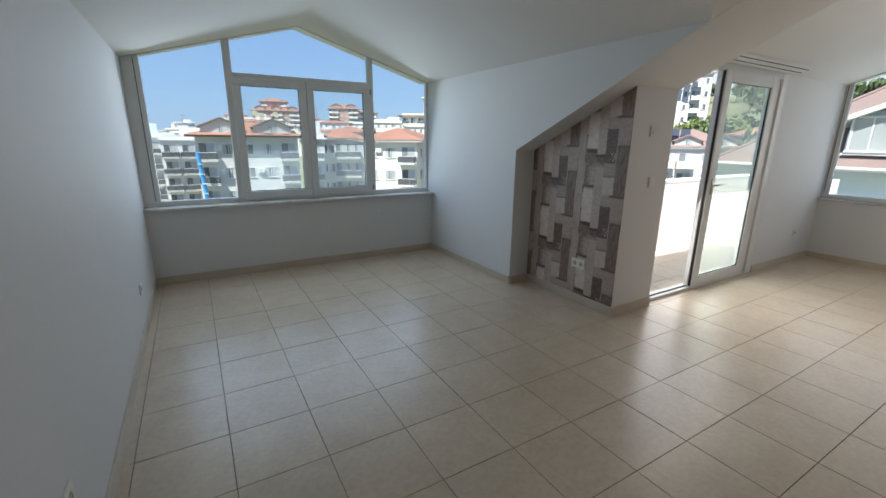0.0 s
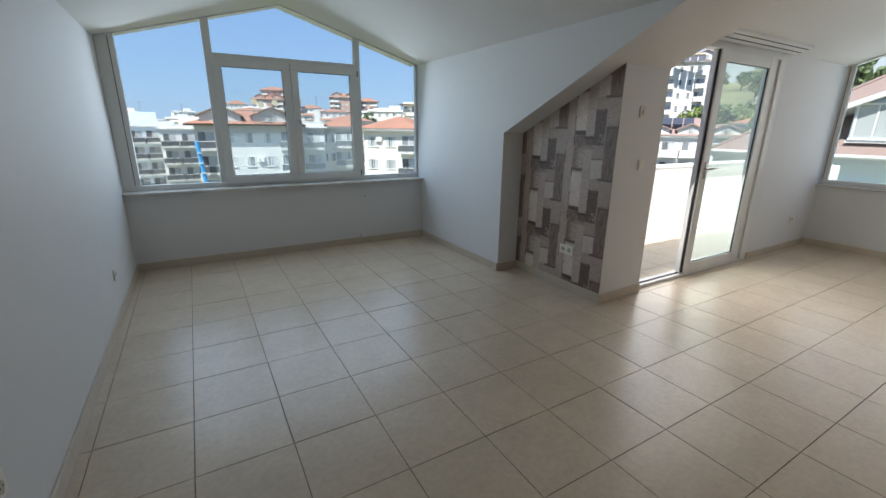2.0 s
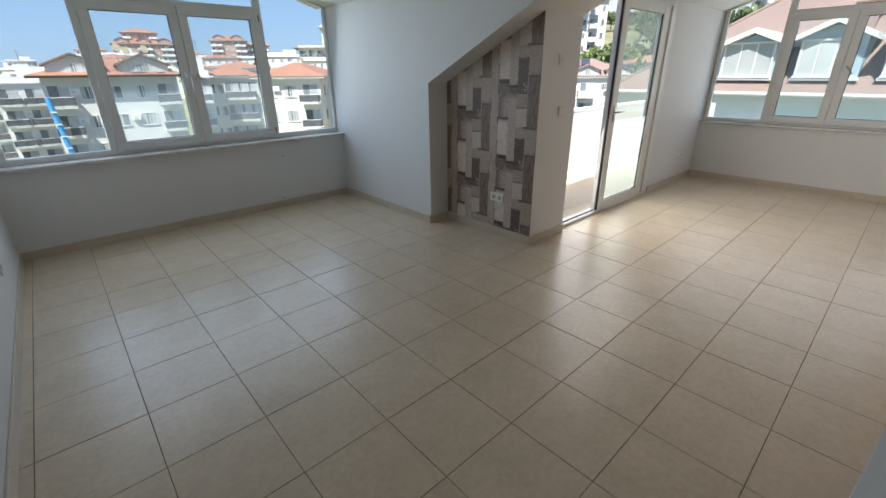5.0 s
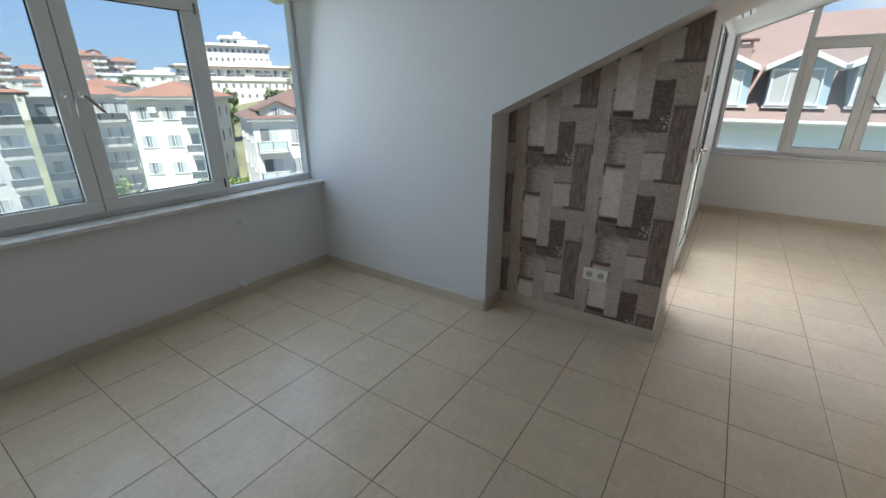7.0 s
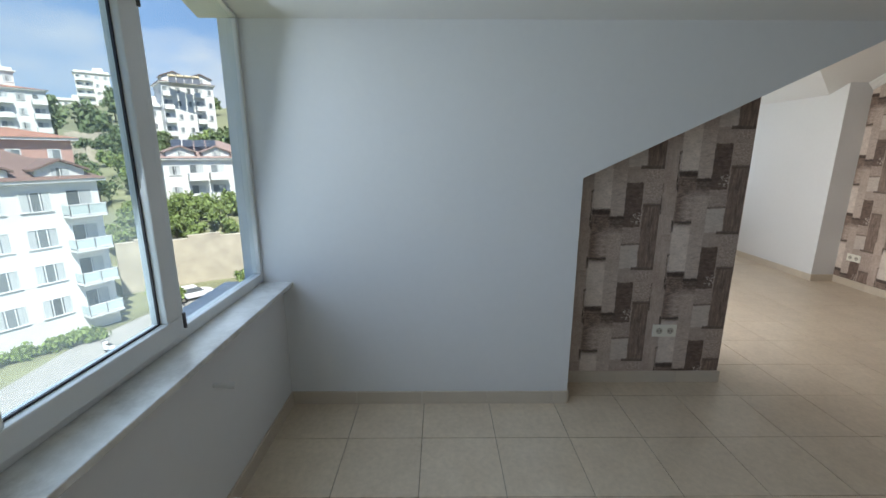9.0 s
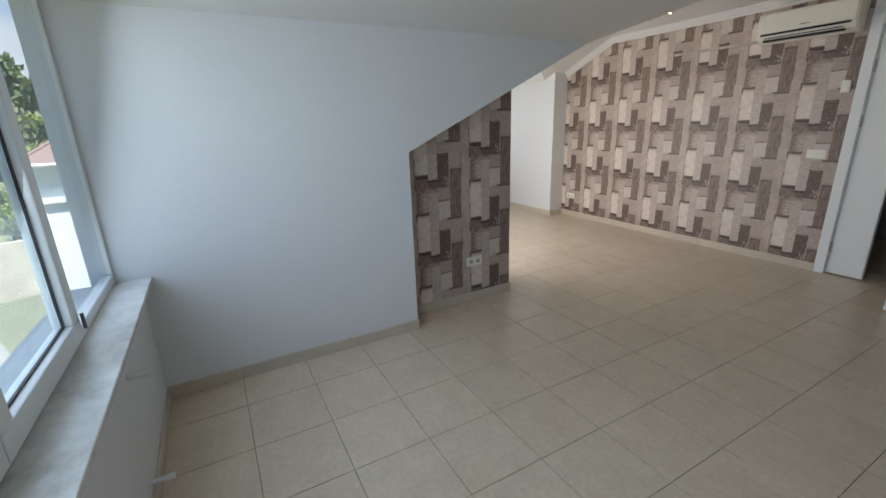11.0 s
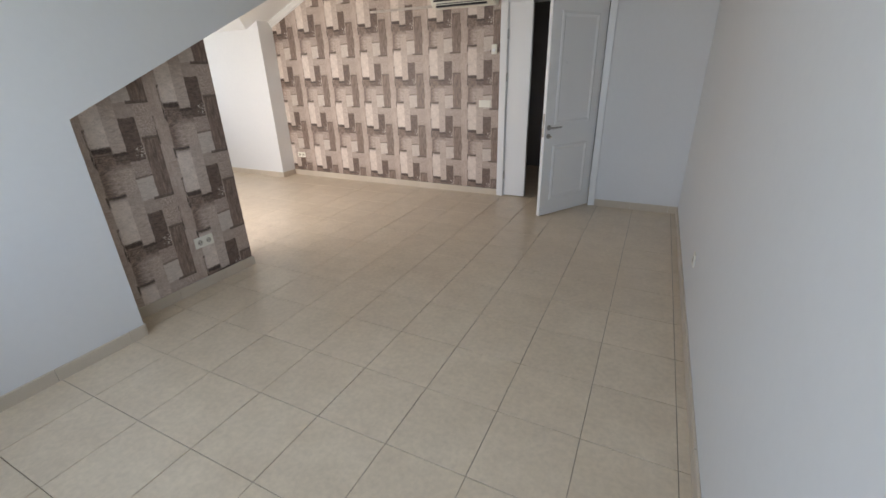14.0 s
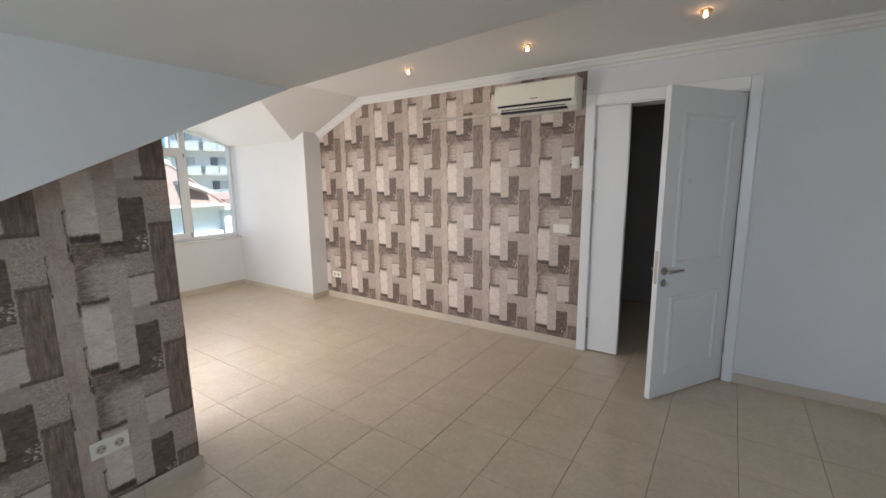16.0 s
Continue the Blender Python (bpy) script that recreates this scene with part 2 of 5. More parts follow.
    col = lay(col, box(0.79, 1.2, 0.03, 0.655, 0.012), (0.195, 0.153, 0.132), 0.70, wood)
    col = lay(col, box(0.72, 1.2, -0.005, 0.032, 0.012), (0.10, 0.075, 0.062), 0.45, wood, 0.85)
    col = lay(col, box(0.79, 1.2, 0.64, 0.672, 0.012), (0.10, 0.075, 0.062), 0.6, scratch, 0.75)
    # pale plank with dark torn edges
    col = lay(col, box(-0.2, 0.175, -1, 2, 0.01), (0.40, 0.348, 0.315), 0.24, wood)
    col = k.mix(k.m("MULTIPLY", box(-0.2, 0.175, -1, 2), step(k.m("SUBTRACT", cloud, 0.52), 0.1)), col, tone((0.35, 0.295, 0.265), 0.22, speck))
    torn = k.m("MAXIMUM", box(0.158, 0.192, 0.42, 0.80), k.m("MAXIMUM", box(-0.03, 0.018, 0.2, 0.5), box(0.158, 0.186, 0.02, 0.14)))
    col = k.mix(k.m("MULTIPLY", torn, step(k.m("SUBTRACT", wood, 0.49), 0.06)), col, (0.075, 0.055, 0.045))
    # ragged shadows under the pale patches
    seam = k.m("MAXIMUM", box(0.18, 0.40, 0.565, 0.615, 0.015), k.m("MAXIMUM", box(0.39, 0.58, 0.515, 0.545, 0.012), box(0.19, 0.40, 0.10, 0.13, 0.02)))
    col = k.mix(k.m("MULTIPLY", seam, step(k.m("SUBTRACT", scratch, 0.43), 0.08)), col, (0.07, 0.052, 0.043))
    flakes = k.m("MULTIPLY", box(0.67, 0.79, 0.47, 0.58, 0.03), step(k.m("SUBTRACT", grain(0.6, 1.2, 70.0, 3.0), 0.55), 0.03))
    col = k.mix(flakes, col, (0.52, 0.49, 0.46))
    # worn blotches that let the paler ground through, and darker smears
    worn = k.m("MULTIPLY", step(k.m("SUBTRACT", grain(1.0, 1.0, 26.0, 9.0, 0.80), 0.55), 0.10), 0.13)
    col = k.mix(worn, col, (0.40, 0.352, 0.322))
    smear = k.m("MULTIPLY", step(k.m("SUBTRACT", grain(0.8, 1.2, 19.0, 9.0, 0.80), 0.57), 0.10), 0.22)
    col = k.mix(smear, col, (0.16, 0.120, 0.100))
    # fine scuffs over everything and broad fading
    col = k.mix(0.22, col, k.ramp(scratch, [(0.30, (0.30, 0.28, 0.26)), (0.70, (1.0, 1.0, 1.0))]), "MULTIPLY")
    col = k.mix(k.m("MULTIPLY", step(k.m("SUBTRACT", speck, 0.60), 0.08), 0.16), col, (0.46, 0.42, 0.39))
    col = k.mix(k.m("MULTIPLY", step(k.m("SUBTRACT", grain(0.7, 1.3, 88.0, 5.0, 0.75), 0.58), 0.08), 0.22), col, (0.13, 0.098, 0.082))
    col = k.mix(1.0, col, k.ramp(k.noise(vec, 1.4, 4.0), [(0.3, (1.20, 1.13, 1.085)), (0.7, (1.31, 1.235, 1.185))]), "MULTIPLY")
    ink = k.n("ShaderNodeGamma", Gamma=1.2)
    k.link(col, ink.inputs[0])
    col = k.mix(1.0, ink.outputs[0], (1.25, 1.28, 1.285), "MULTIPLY")
    k.base(col).set(Roughness=0.45)
    k.bump(k.noise(vec, 160.0, 4.0), 0.12, 0.001)
    return k.mat


def glass(name, tint=(1, 1, 1), dust=0.0):
    k = Nodes(name)
    out = k.t.nodes["Material Output"]
    clear = k.n("ShaderNodeBsdfTransparent", Color=(*tint, 1))
    gloss = k.n("ShaderNodeBsdfGlossy", Roughness=0.02)
    weight = k.n("ShaderNodeLayerWeight", Blend=0.5)
    amount = k.m("ADD", 0.03, k.m("MULTIPLY", k.m("POWER", weight.outputs["Facing"], 5.0), 0.7))
    mixer = k.t.nodes.new("ShaderNodeMixShader")
    k.link(amount, mixer.inputs[0])
    k.link(clear.outputs[0], mixer.inputs[1])
    k.link(gloss.outputs[0], mixer.inputs[2])
    film = k.n("ShaderNodeBsdfTranslucent", Color=(0.78, 0.84, 0.80, 1))
    dusty = k.t.nodes.new("ShaderNodeMixShader")
    dusty.inputs[0].default_value = dust
    k.link(mixer.outputs[0], dusty.inputs[1])
    k.link(film.outputs[0], dusty.inputs[2])
    k.link(dusty.outputs[0] if dust else mixer.outputs[0], out.inputs["Surface"])
    return k.mat


def glow(name, colour, strength):
    k = Nodes(name)
    k.base((0.8, 0.7, 0.5))
    k.bsdf.inputs["Emission Color"].default_value = (*colour, 1)
    k.bsdf.inputs["Emission Strength"].default_value = strength
    return k.mat


M["marble"] = marble()
M["tile"] = floor_tile()
M["paper_y"] = wallpaper("y", *PAPER_NICHE)
M["paper_x"] = wallpaper("x", *PAPER_BACK)
M["glass"] = glass("window_glass", (0.93, 0.96, 0.96))
M["glass_sash"] = glass("dusty_sash_glass", (0.90, 0.95, 0.955), 0.06)
M["glass_green"] = glass("door_glass", (0.90, 0.95, 0.91), 0.14)
M["bulb"] = glow("warm_bulb", (1.0, 0.55, 0.25), 9.0)


# ---------------------------------------------------------------- mesh hands
def part(name, bm, material, parent=None, label=""):
    """Links a bmesh as one mesh object, under a thing where one is given."""
    bmesh.ops.recalc_face_normals(bm, faces=bm.faces)
    data = bpy.data.meshes.new(name)
    bm.to_mesh(data)
    bm.free()
    for mt in material if isinstance(material, (list, tuple)) else [material]:
        data.materials.append(mt)
    ob = new(name, data)
    if parent:
        ob.parent = parent
    return tagged(ob, label)


def empty(name, m, label, category, group="", kind=""):
    ob = new(name)
    ob.empty_display_size = 0.1
    ob.matrix_world = m
    return tagged(ob, label, category, group, kind)


def box(bm, x0, x1, y0, y1, z0, z1, bevel=0.0):
    made = bmesh.ops.create_cube(bm, size=1.0, matrix=Matrix.Translation(((x0 + x1) / 2, (y0 + y1) / 2, (z0 + z1) / 2)) @ Matrix.Diagonal((x1 - x0, y1 - y0, z1 - z0, 1)))
    if bevel:
        edges = list({e for v in made["verts"] for e in v.link_edges})
        bmesh.ops.bevel(bm, geom=edges, offset=bevel, segments=2, affect="EDGES", profile=0.5)
    return bm


def boxed(x0, x1, y0, y1, z0, z1, bevel=0.0):
    return box(bmesh.new(), x0, x1, y0, y1, z0, z1, bevel)


def prism(bm, points, push):
    """A flat polygon pushed along a vector."""
    a = [bm.verts.new(p) for p in points]
    b = [bm.verts.new(Vector(p) + Vector(push)) for p in points]
    n = len(a)
    bm.faces.new(a)
    bm.faces.new(b[::-1])
    for i in range(n):
        bm.faces.new((a[i], b[i], b[(i + 1) % n], a[(i + 1) % n]))
    return bm


def rod(bm, p0, p1, r0, r1=None, seg=16):
    p0, p1 = Vector(p0), Vector(p1)
    turn = (p1 - p0).to_track_quat("Z", "Y").to_matrix().to_4x4()
    bmesh.ops.create_cone(bm, cap_ends=True, segments=seg, radius1=r0, radius2=r0 if r1 is None else r1, depth=(p1 - p0).length, matrix=Matrix.Translation((p0 + p1) / 2) @ turn)
    return bm


def smooth(ob):
    for p in ob.data.polygons:
        p.use_smooth = True
    return ob


def structure(name, bm, material, label="", category=""):
    return tagged(part(name, bm, material), label, category, kind="structure")


# ---------------------------------------------------------------- shell
structure("wall_west", prism(bmesh.new(), [(XL, YB - 0.25, 0), (XL, 5.28, 0), (XL, 5.28, EAVE), (XL, YV, EAVE), (XL, Y0, FLAT), (XL, YB - 0.25, FLAT)], (-0.22, 0, 0)), M["wall"], "plain white painted wall with a skirting", "wall")
structure("wall_north", boxed(XL, XR, YW, 5.28, -0.2, SILL - 0.025), M["wall"], "low white wall under the gable window", "wall")
structure("wall_dormer", prism(bmesh.new(), [(XR, YN, 0), (XR, 5.19, 0), (XR, 5.19, EAVE), (XR, YV, EAVE), (XR, YN, under(YN) - 0.003)], (0.2345, 0, 0)), M["wall"], "white dormer cheek wall with a slanting lower edge", "wall")
structure("wall_niche", prism(bmesh.new(), [(XN, 2.49, 0), (XN, YN, 0), (XN, YN, under(YN)), (XN, 2.49, under(2.49))], (0.16, 0, 0)), M["wall"], "low niche wall under the roof slope", "wall")
structure("wall_niche_end", boxed(XN, XN + 0.16, YN, 5.185, 0, EAVE), M["plaster_out"])
structure("wall_pillar", prism(bmesh.new(), [(XN, YP, 0), (XN, YP + 0.16, 0), (XN, YP + 0.16, under(YP + 0.16)), (XN, YP, under(YP))], (XB - XN, 0, 0)), M["wall"], "white painted pillar beside the terrace door", "wall")
structure("wall_terrace", boxed(5.53, XE + 0.22, YT, YT + 0.11, -0.1, EAVE), M["wall"], "white wall between terrace door and east window", "wall")
structure("wall_terrace_head", boxed(XB, 5.53, YT + 0.0, YT + 0.22, 2.10, EAVE + 0.01), M["wall"])
structure("wall_east", boxed(XE, XE + 0.22, YC, YT, -0.2, SILL - 0.025), M["wall"], "low white wall under the east gable window", "wall")
structure("wall_south_dormer", prism(bmesh.new(), [(XP, YC, 0), (XE + 0.22, YC, 0), (XE + 0.22, YC, EAVE), (XV, YC, EAVE), (XP, YC, along(XP))], (0, -0.3, 0)), M["wall"], "white cheek wall of the east dormer", "wall")
structure("wall_back", boxed(1.79, XP, YB - 0.22, YB, 0, FLAT), M["wall"], "back wall", "wall")
structure("wall_back_corner", boxed(XL, 0.68, YB - 0.22, YB, 0, FLAT), M["wall"], "plain white wall beside the door", "wall")
structure("wall_back_head", boxed(0.68, 1.79, YB - 0.22, YB, 2.20, FLAT), M["wall"])
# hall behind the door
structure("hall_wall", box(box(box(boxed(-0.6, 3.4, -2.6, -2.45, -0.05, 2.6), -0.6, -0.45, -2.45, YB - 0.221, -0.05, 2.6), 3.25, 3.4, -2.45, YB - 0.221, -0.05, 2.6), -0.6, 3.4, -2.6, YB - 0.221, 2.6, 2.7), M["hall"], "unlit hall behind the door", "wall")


def ceiling():
    bm = bmesh.new()
    far, xe = 5.28, XE + 0.22
    facets = [
        [(XL, YB - 0.22, FLAT), (XF, YB - 0.22, FLAT), (XF, Y0, FLAT), (XL, Y0, FLAT)],
        [(XL, Y0, FLAT), (C1, Y0, FLAT), (XL, YV, EAVE)],
        [(XR, Y0, FLAT), (XR, YV, EAVE), (C1, Y0, FLAT)],
        [(XL, YV, EAVE), (C1, Y0, FLAT), (C1, far, FLAT), (XL, far, EAVE)],
        [(XR, YV, EAVE), (XR, far, EAVE), (C1, far, FLAT), (C1, Y0, FLAT)],
        [(XR + 0.004, Y0, FLAT), (XB, Y0, FLAT), (XB, YN + 0.1, under(YN + 0.1)), (XR + 0.004, YN + 0.1, under(YN + 0.1))],
        [(XB, Y0, FLAT), (XF, Y0, FLAT), (XF, C2, FLAT), (XB, C2, FLAT)],
        [(XB, C2, FLAT), (xe, C2, FLAT), (xe, YT, EAVE), (XB, YT, EAVE)],
        [(XF, YB - 0.22, FLAT), (XF, C2, FLAT), (XV, YC, EAVE), (XP + 0.02, YC, along(XP + 0.02)), (XP + 0.02, YB - 0.22, along(XP + 0.02))],
        [(XF, C2, FLAT), (xe, C2, FLAT), (xe, YC, EAVE), (XV, YC, EAVE)],
    ]
    for f in facets:
        prism(bm, f, (0, 0, 0.16))
    prism(bm, [(XB + 0.004, Y0, FLAT), (XB + 0.004, C2, FLAT), (XB + 0.004, YT, EAVE), (XB + 0.004, YT, under(YT))], (-0.003, 0, 0))
    return structure("ceiling", bm, M["ceiling"], "white attic ceiling with slopes and two gable dormers", "ceiling")


ceiling()
structure("floor", boxed(XL - 0.2, XE + 0.2, -2.6, YW, -0.25, -0.004), M["grout"], "beige square floor tiles with dark joints", "floor")


# wallpapers lie 3 mm proud of their walls
structure("wallpaper_niche", prism(bmesh.new(), [(XN - 0.003, YP + 0.001, 0.075), (XN - 0.003, YN - 0.001, 0.075), (XN - 0.003, YN - 0.001, under(YN - 0.001) - 0.001), (XN - 0.003, YP + 0.001, under(YP) - 0.001)], (0.003, 0, 0)), M["paper_y"], "brown and grey patchwork plank wallpaper in the niche", "wallpaper")
structure("wallpaper_back", prism(bmesh.new(), [(1.852, YB + 0.003, 0.075), (XP - 0.001, YB + 0.003, 0.075), (XP - 0.001, YB + 0.003, along(XP) - 0.004), (XF, YB + 0.003, FLAT - 0.004), (1.852, YB + 0.003, FLAT - 0.004)], (0, -0.003, 0)), M["paper_x"], "brown and grey patchwork plank wallpaper on the back wall", "wallpaper")


def skirting(x0, y0, x1, y1, nx, ny):
    """A run of tile skirting 78 mm high in 0.39 m lengths; (nx, ny) points into the room."""
    run = Vector((x1 - x0, y1 - y0, 0))
    length, way = run.length, run.normalized()
    holder = tagged(new("baseboard"), "beige ceramic tile skirting along the wall", "baseboard", kind="structure")
    at = 0.0
    while at < length - 0.005:
        end = min(at + 0.388, length)
        p, q = Vector((x0, y0, 0)) + way * (at + 0.001), Vector((x0, y0, 0)) + way * (end - 0.001)
        off = Vector((nx, ny, 0)) * 0.013
        bm = prism(bmesh.new(), [p, q, q + off, p + off], (0, 0, 0.078))
        bmesh.ops.bevel(bm, geom=[e for e in bm.edges if all(v.co.z > 0.07 for v in e.verts)], offset=0.003, segments=1, affect="EDGES")
        part("tile", bm, M["skirting"], holder)
        at = end


skirting(XL, YB, XL, YW, 1, 0)
skirting(XL, YW, XR, YW, 0, -1)
skirting(XR, YW, XR, YN, -1, 0)
skirting(XR, YN, XN, YN, 0, -1)
skirting(XN, YN, XN, YP, -1, 0)
skirting(XN - 0.013, YP, XB, YP, 0, -1)
skirting(5.55, YT, XE, YT, 0, -1)
skirting(XE, YT, XE, YC, -1, 0)
skirting(XE, YC, XP, YC, 0, 1)
skirting(XP, YC + 0.013, XP, YB, -1, 0)
skirting(XP, YB, 1.855, YB, 0, 1)
skirting(0.635, YB, XL, YB, 0, 1)


def crown():
    """Plaster crown moulding along the back wall, down its slope, and round the west corner."""
    prof = [(0, -0.075), (0.012, -0.075), (0.016, -0.055), (0.034, -0.046), (0.05, -0.022), (0.062, -0.018), (0.066, 0), (0, 0)]
    holder = tagged(new("trim"), "white plaster crown moulding under the ceiling", "moulding", kind="structure")

    def run(p, q, out, name):
        bm = bmesh.new()
        ends = []
        for c in (p, q):
            ends.append([bm.verts.new(Vector(c) + Vector(out) * d + Vector((0, 0, h))) for d, h in prof])
        n = len(prof)
        for i in range(n):
            bm.faces.new((ends[0][i], ends[1][i], ends[1][(i + 1) % n], ends[0][(i + 1) % n]))
        bm.faces.new(ends[0])
        bm.faces.new(ends[1][::-1])
        part(name, bm, M["ceiling"], holder)

    run((XL, YB + 0.002, FLAT - 0.001), (XF, YB + 0.002, FLAT - 0.001), (0, 1, 0), "moulding")
    run((XF, YB + 0.002, FLAT - 0.001), (XP, YB + 0.002, along(XP) - 0.001), (0, 1, 0), "moulding")
    run((XL + 0.001, YB, FLAT - 0.001), (XL + 0.001, Y0, FLAT - 0.001), (1, 0, 0), "moulding")


crown()


# ---------------------------------------------------------------- windows
def frame_bar(parent, name, pts, push, material=None, bevel=0.006):
    bm = prism(bmesh.new(), pts, push)
    if bevel:
        bmesh.ops.bevel(bm, geom=list(bm.edges), offset=bevel, segments=2, affect="EDGES", profile=0.6)
    return part(name, bm, material or M["pvc"], parent)


def gable_window(name, width, apex, eave, m, label, first, wide, second):
    """A PVC gable window, built in its own x (along) and z (up), facing -y; two sashes in the middle."""
    win = empty(name, m, label, "window", kind="structure")
    h, w, f, d = width / 2, width, 0.05, 0.05
    rise = (apex - eave) / h
    top = lambda x: apex - rise * abs(x - h)
    b = SILL
    cut = 0.012
    a1, a2 = w * first, w * second
    head = 2.022
    bar = lambda pts: frame_bar(win, "window_frame", [(x, 0, z) for x, z in pts], (0, d, 0))
    bar([(0, b), (w, b), (w, b + f), (0, b + f)])
    near = wide
    bar([(0, b + f), (near, b + f), (near, top(near) - cut), (0, top(0) - 0.002)])
    part("groove", boxed(near - 0.046, near - 0.040, -0.004, 0.002, b + f, top(near) - 0.03), M["grey_slot"], win)
    bar([(w - 0.026, b + f), (w, b + f), (w, top(w) - 0.002), (w - 0.026, top(w - 0.026) - cut)])
    frame_bar(win, "window_frame", [(0.002, 0, top(0.002)), (0.03, 0, top(0.03) - cut), (h, 0, apex - cut), (h, 0, apex)], (0, d, 0), bevel=0)
    frame_bar(win, "window_frame", [(h, 0, apex), (h, 0, apex - cut), (w - 0.03, 0, top(w - 0.03) - cut), (w - 0.002, 0, top(w - 0.002))], (0, d, 0), bevel=0)
    for x in (a1, a2):
        bar([(x - 0.035, b + f), (x + 0.035, b + f), (x + 0.035, top(x + 0.035) - cut), (x - 0.035, top(x - 0.035) - cut)])
    bar([(a1 + 0.035, head - 0.03), (a2 - 0.035, head - 0.03), (a2 - 0.035, head + 0.03), (a1 + 0.035, head + 0.03)])
    mid = (a1 + a2) / 2
    z0, z1, s = b + f - 0.018, head - 0.014, 0.075
    for x0, x1, side in ((a1 + 0.018, mid - 0.002, 1), (mid + 0.002, a2 - 0.018, -1)):
        sash = frame_bar(win, "sash", [(x0, -0.022, z0), (x1, -0.022, z0), (x1, -0.022, z0 + s), (x0, -0.022, z0 + s)], (0, 0.06, 0))
        for pts in ([(x0, z1 - s), (x1, z1 - s), (x1, z1), (x0, z1)], [(x0, z0 + s), (x0 + s, z0 + s), (x0 + s, z1 - s), (x0, z1 - s)], [(x1 - s, z0 + s), (x1, z0 + s), (x1, z1 - s), (x1 - s, z1 - s)]):
            frame_bar(sash, "rail", [(x, -0.022, z) for x, z in pts], (0, 0.06, 0))
        pane = part("pane", boxed(x0 + s - 0.004, x1 - s + 0.004, 0.012, 0.016, z0 + s - 0.004, z1 - s + 0.004), M["glass_sash"], sash)
        pane.visible_shadow = False
        gask = bmesh.new()
        for gx0, gx1, gz0, gz1 in ((x0 + s, x1 - s, z0 + s, z0 + s + 0.006), (x0 + s, x1 - s, z1 - s - 0.006, z1 - s), (x0 + s, x0 + s + 0.006, z0 + s, z1 - s), (x1 - s - 0.006, x1 - s, z0 + s, z1 - s)):
            box(gask, gx0, gx1, 0.004, 0.012, gz0, gz1)
        part("gasket", gask, M["pvc_dark"], sash)
        hx = (x1 - 0.035) if side > 0 else (x0 + 0.035)
        hz = 1.43
        bm = boxed(hx - 0.014, hx + 0.014, -0.032, -0.022, hz - 0.035, hz + 0.035, 0.004)
        rod(bm, (hx, -0.03, hz), (hx, -0.062, hz), 0.009)
        part("handle_plate", bm, M["pvc"], sash)
        lean = 0.0 if side > 0 else 0.075
        bm = prism(bmesh.new(), [(hx - 0.010, -0.056, hz + 0.01), (hx + 0.010, -0.056, hz + 0.01), (hx + lean + 0.009, -0.056, hz - 0.115 + abs(lean) * 0.4), (hx + lean - 0.009, -0.056, hz - 0.115 + abs(lean) * 0.4)], (0, -0.016, 0))
        bmesh.ops.bevel(bm, geom=list(bm.edges), offset=0.005, segments=2, affect="EDGES")
        part("handle", bm, M["pvc"] if side > 0 else M["steel"], sash)
        ex = x0 - 0.006 if side > 0 else x1 + 0.006
        for hz in (z0 + 0.06, z1 - 0.06):
            part("hinge", rod(bmesh.new(), (ex, -0.03, hz - 0.03), (ex, -0.03, hz + 0.03), 0.006, seg=10), M["pvc"] if side > 0 else M["grey_slot"], sash)
    for poly in ([(wide, b + f), (a1 - 0.035, b + f), (a1 - 0.035, top(a1 - 0.035) - cut), (wide, top(wide) - cut)],
                 [(a2 + 0.035, b + f), (w - 0.026, b + f), (w - 0.026, top(w - 0.026) - cut), (a2 + 0.035, top(a2 + 0.035) - cut)],
                 [(a1 + 0.035, head + 0.03), (a2 - 0.035, head + 0.03), (a2 - 0.035, top(a2 - 0.035) - cut), (h, apex - cut), (a1 + 0.035, top(a1 + 0.035) - cut)]):
        pane = part("pane", prism(bmesh.new(), [(x, 0.018, z) for x, z in poly], (0, 0.004, 0)), M["glass"], win)
        pane.visible_shadow = False
    return win


gable_window("window_1", XR - XL, FLAT, EAVE, pose(XL, 5.088, 0), "white PVC gable window with two side-hung sashes over the town", 0.2777, 0.142, 0.7545)
gable_window("window_2", YT - YC, FLAT, EAVE, pose(XE + 0.08, YT, 0, 0, 0, -90), "white PVC gable window facing the neighbouring mansard roof", 0.274, 0.06, 0.742)


def sill(name, x0, x1, y0, y1, label):
    return tagged(part(name, boxed(x0, x1, y0, y1, SILL - 0.025, SILL, 0.004), M["marble"]), label, "window sill", kind="structure")


sill("window_sill", XL + 0.001, XR - 0.001, YW - 0.058, 5.30, "white veined marble sill under the gable window")
sill("window_sill", XE - 0.035, XE + 0.22, YC + 0.001, YT - 0.001, "white marble sill under the east window")


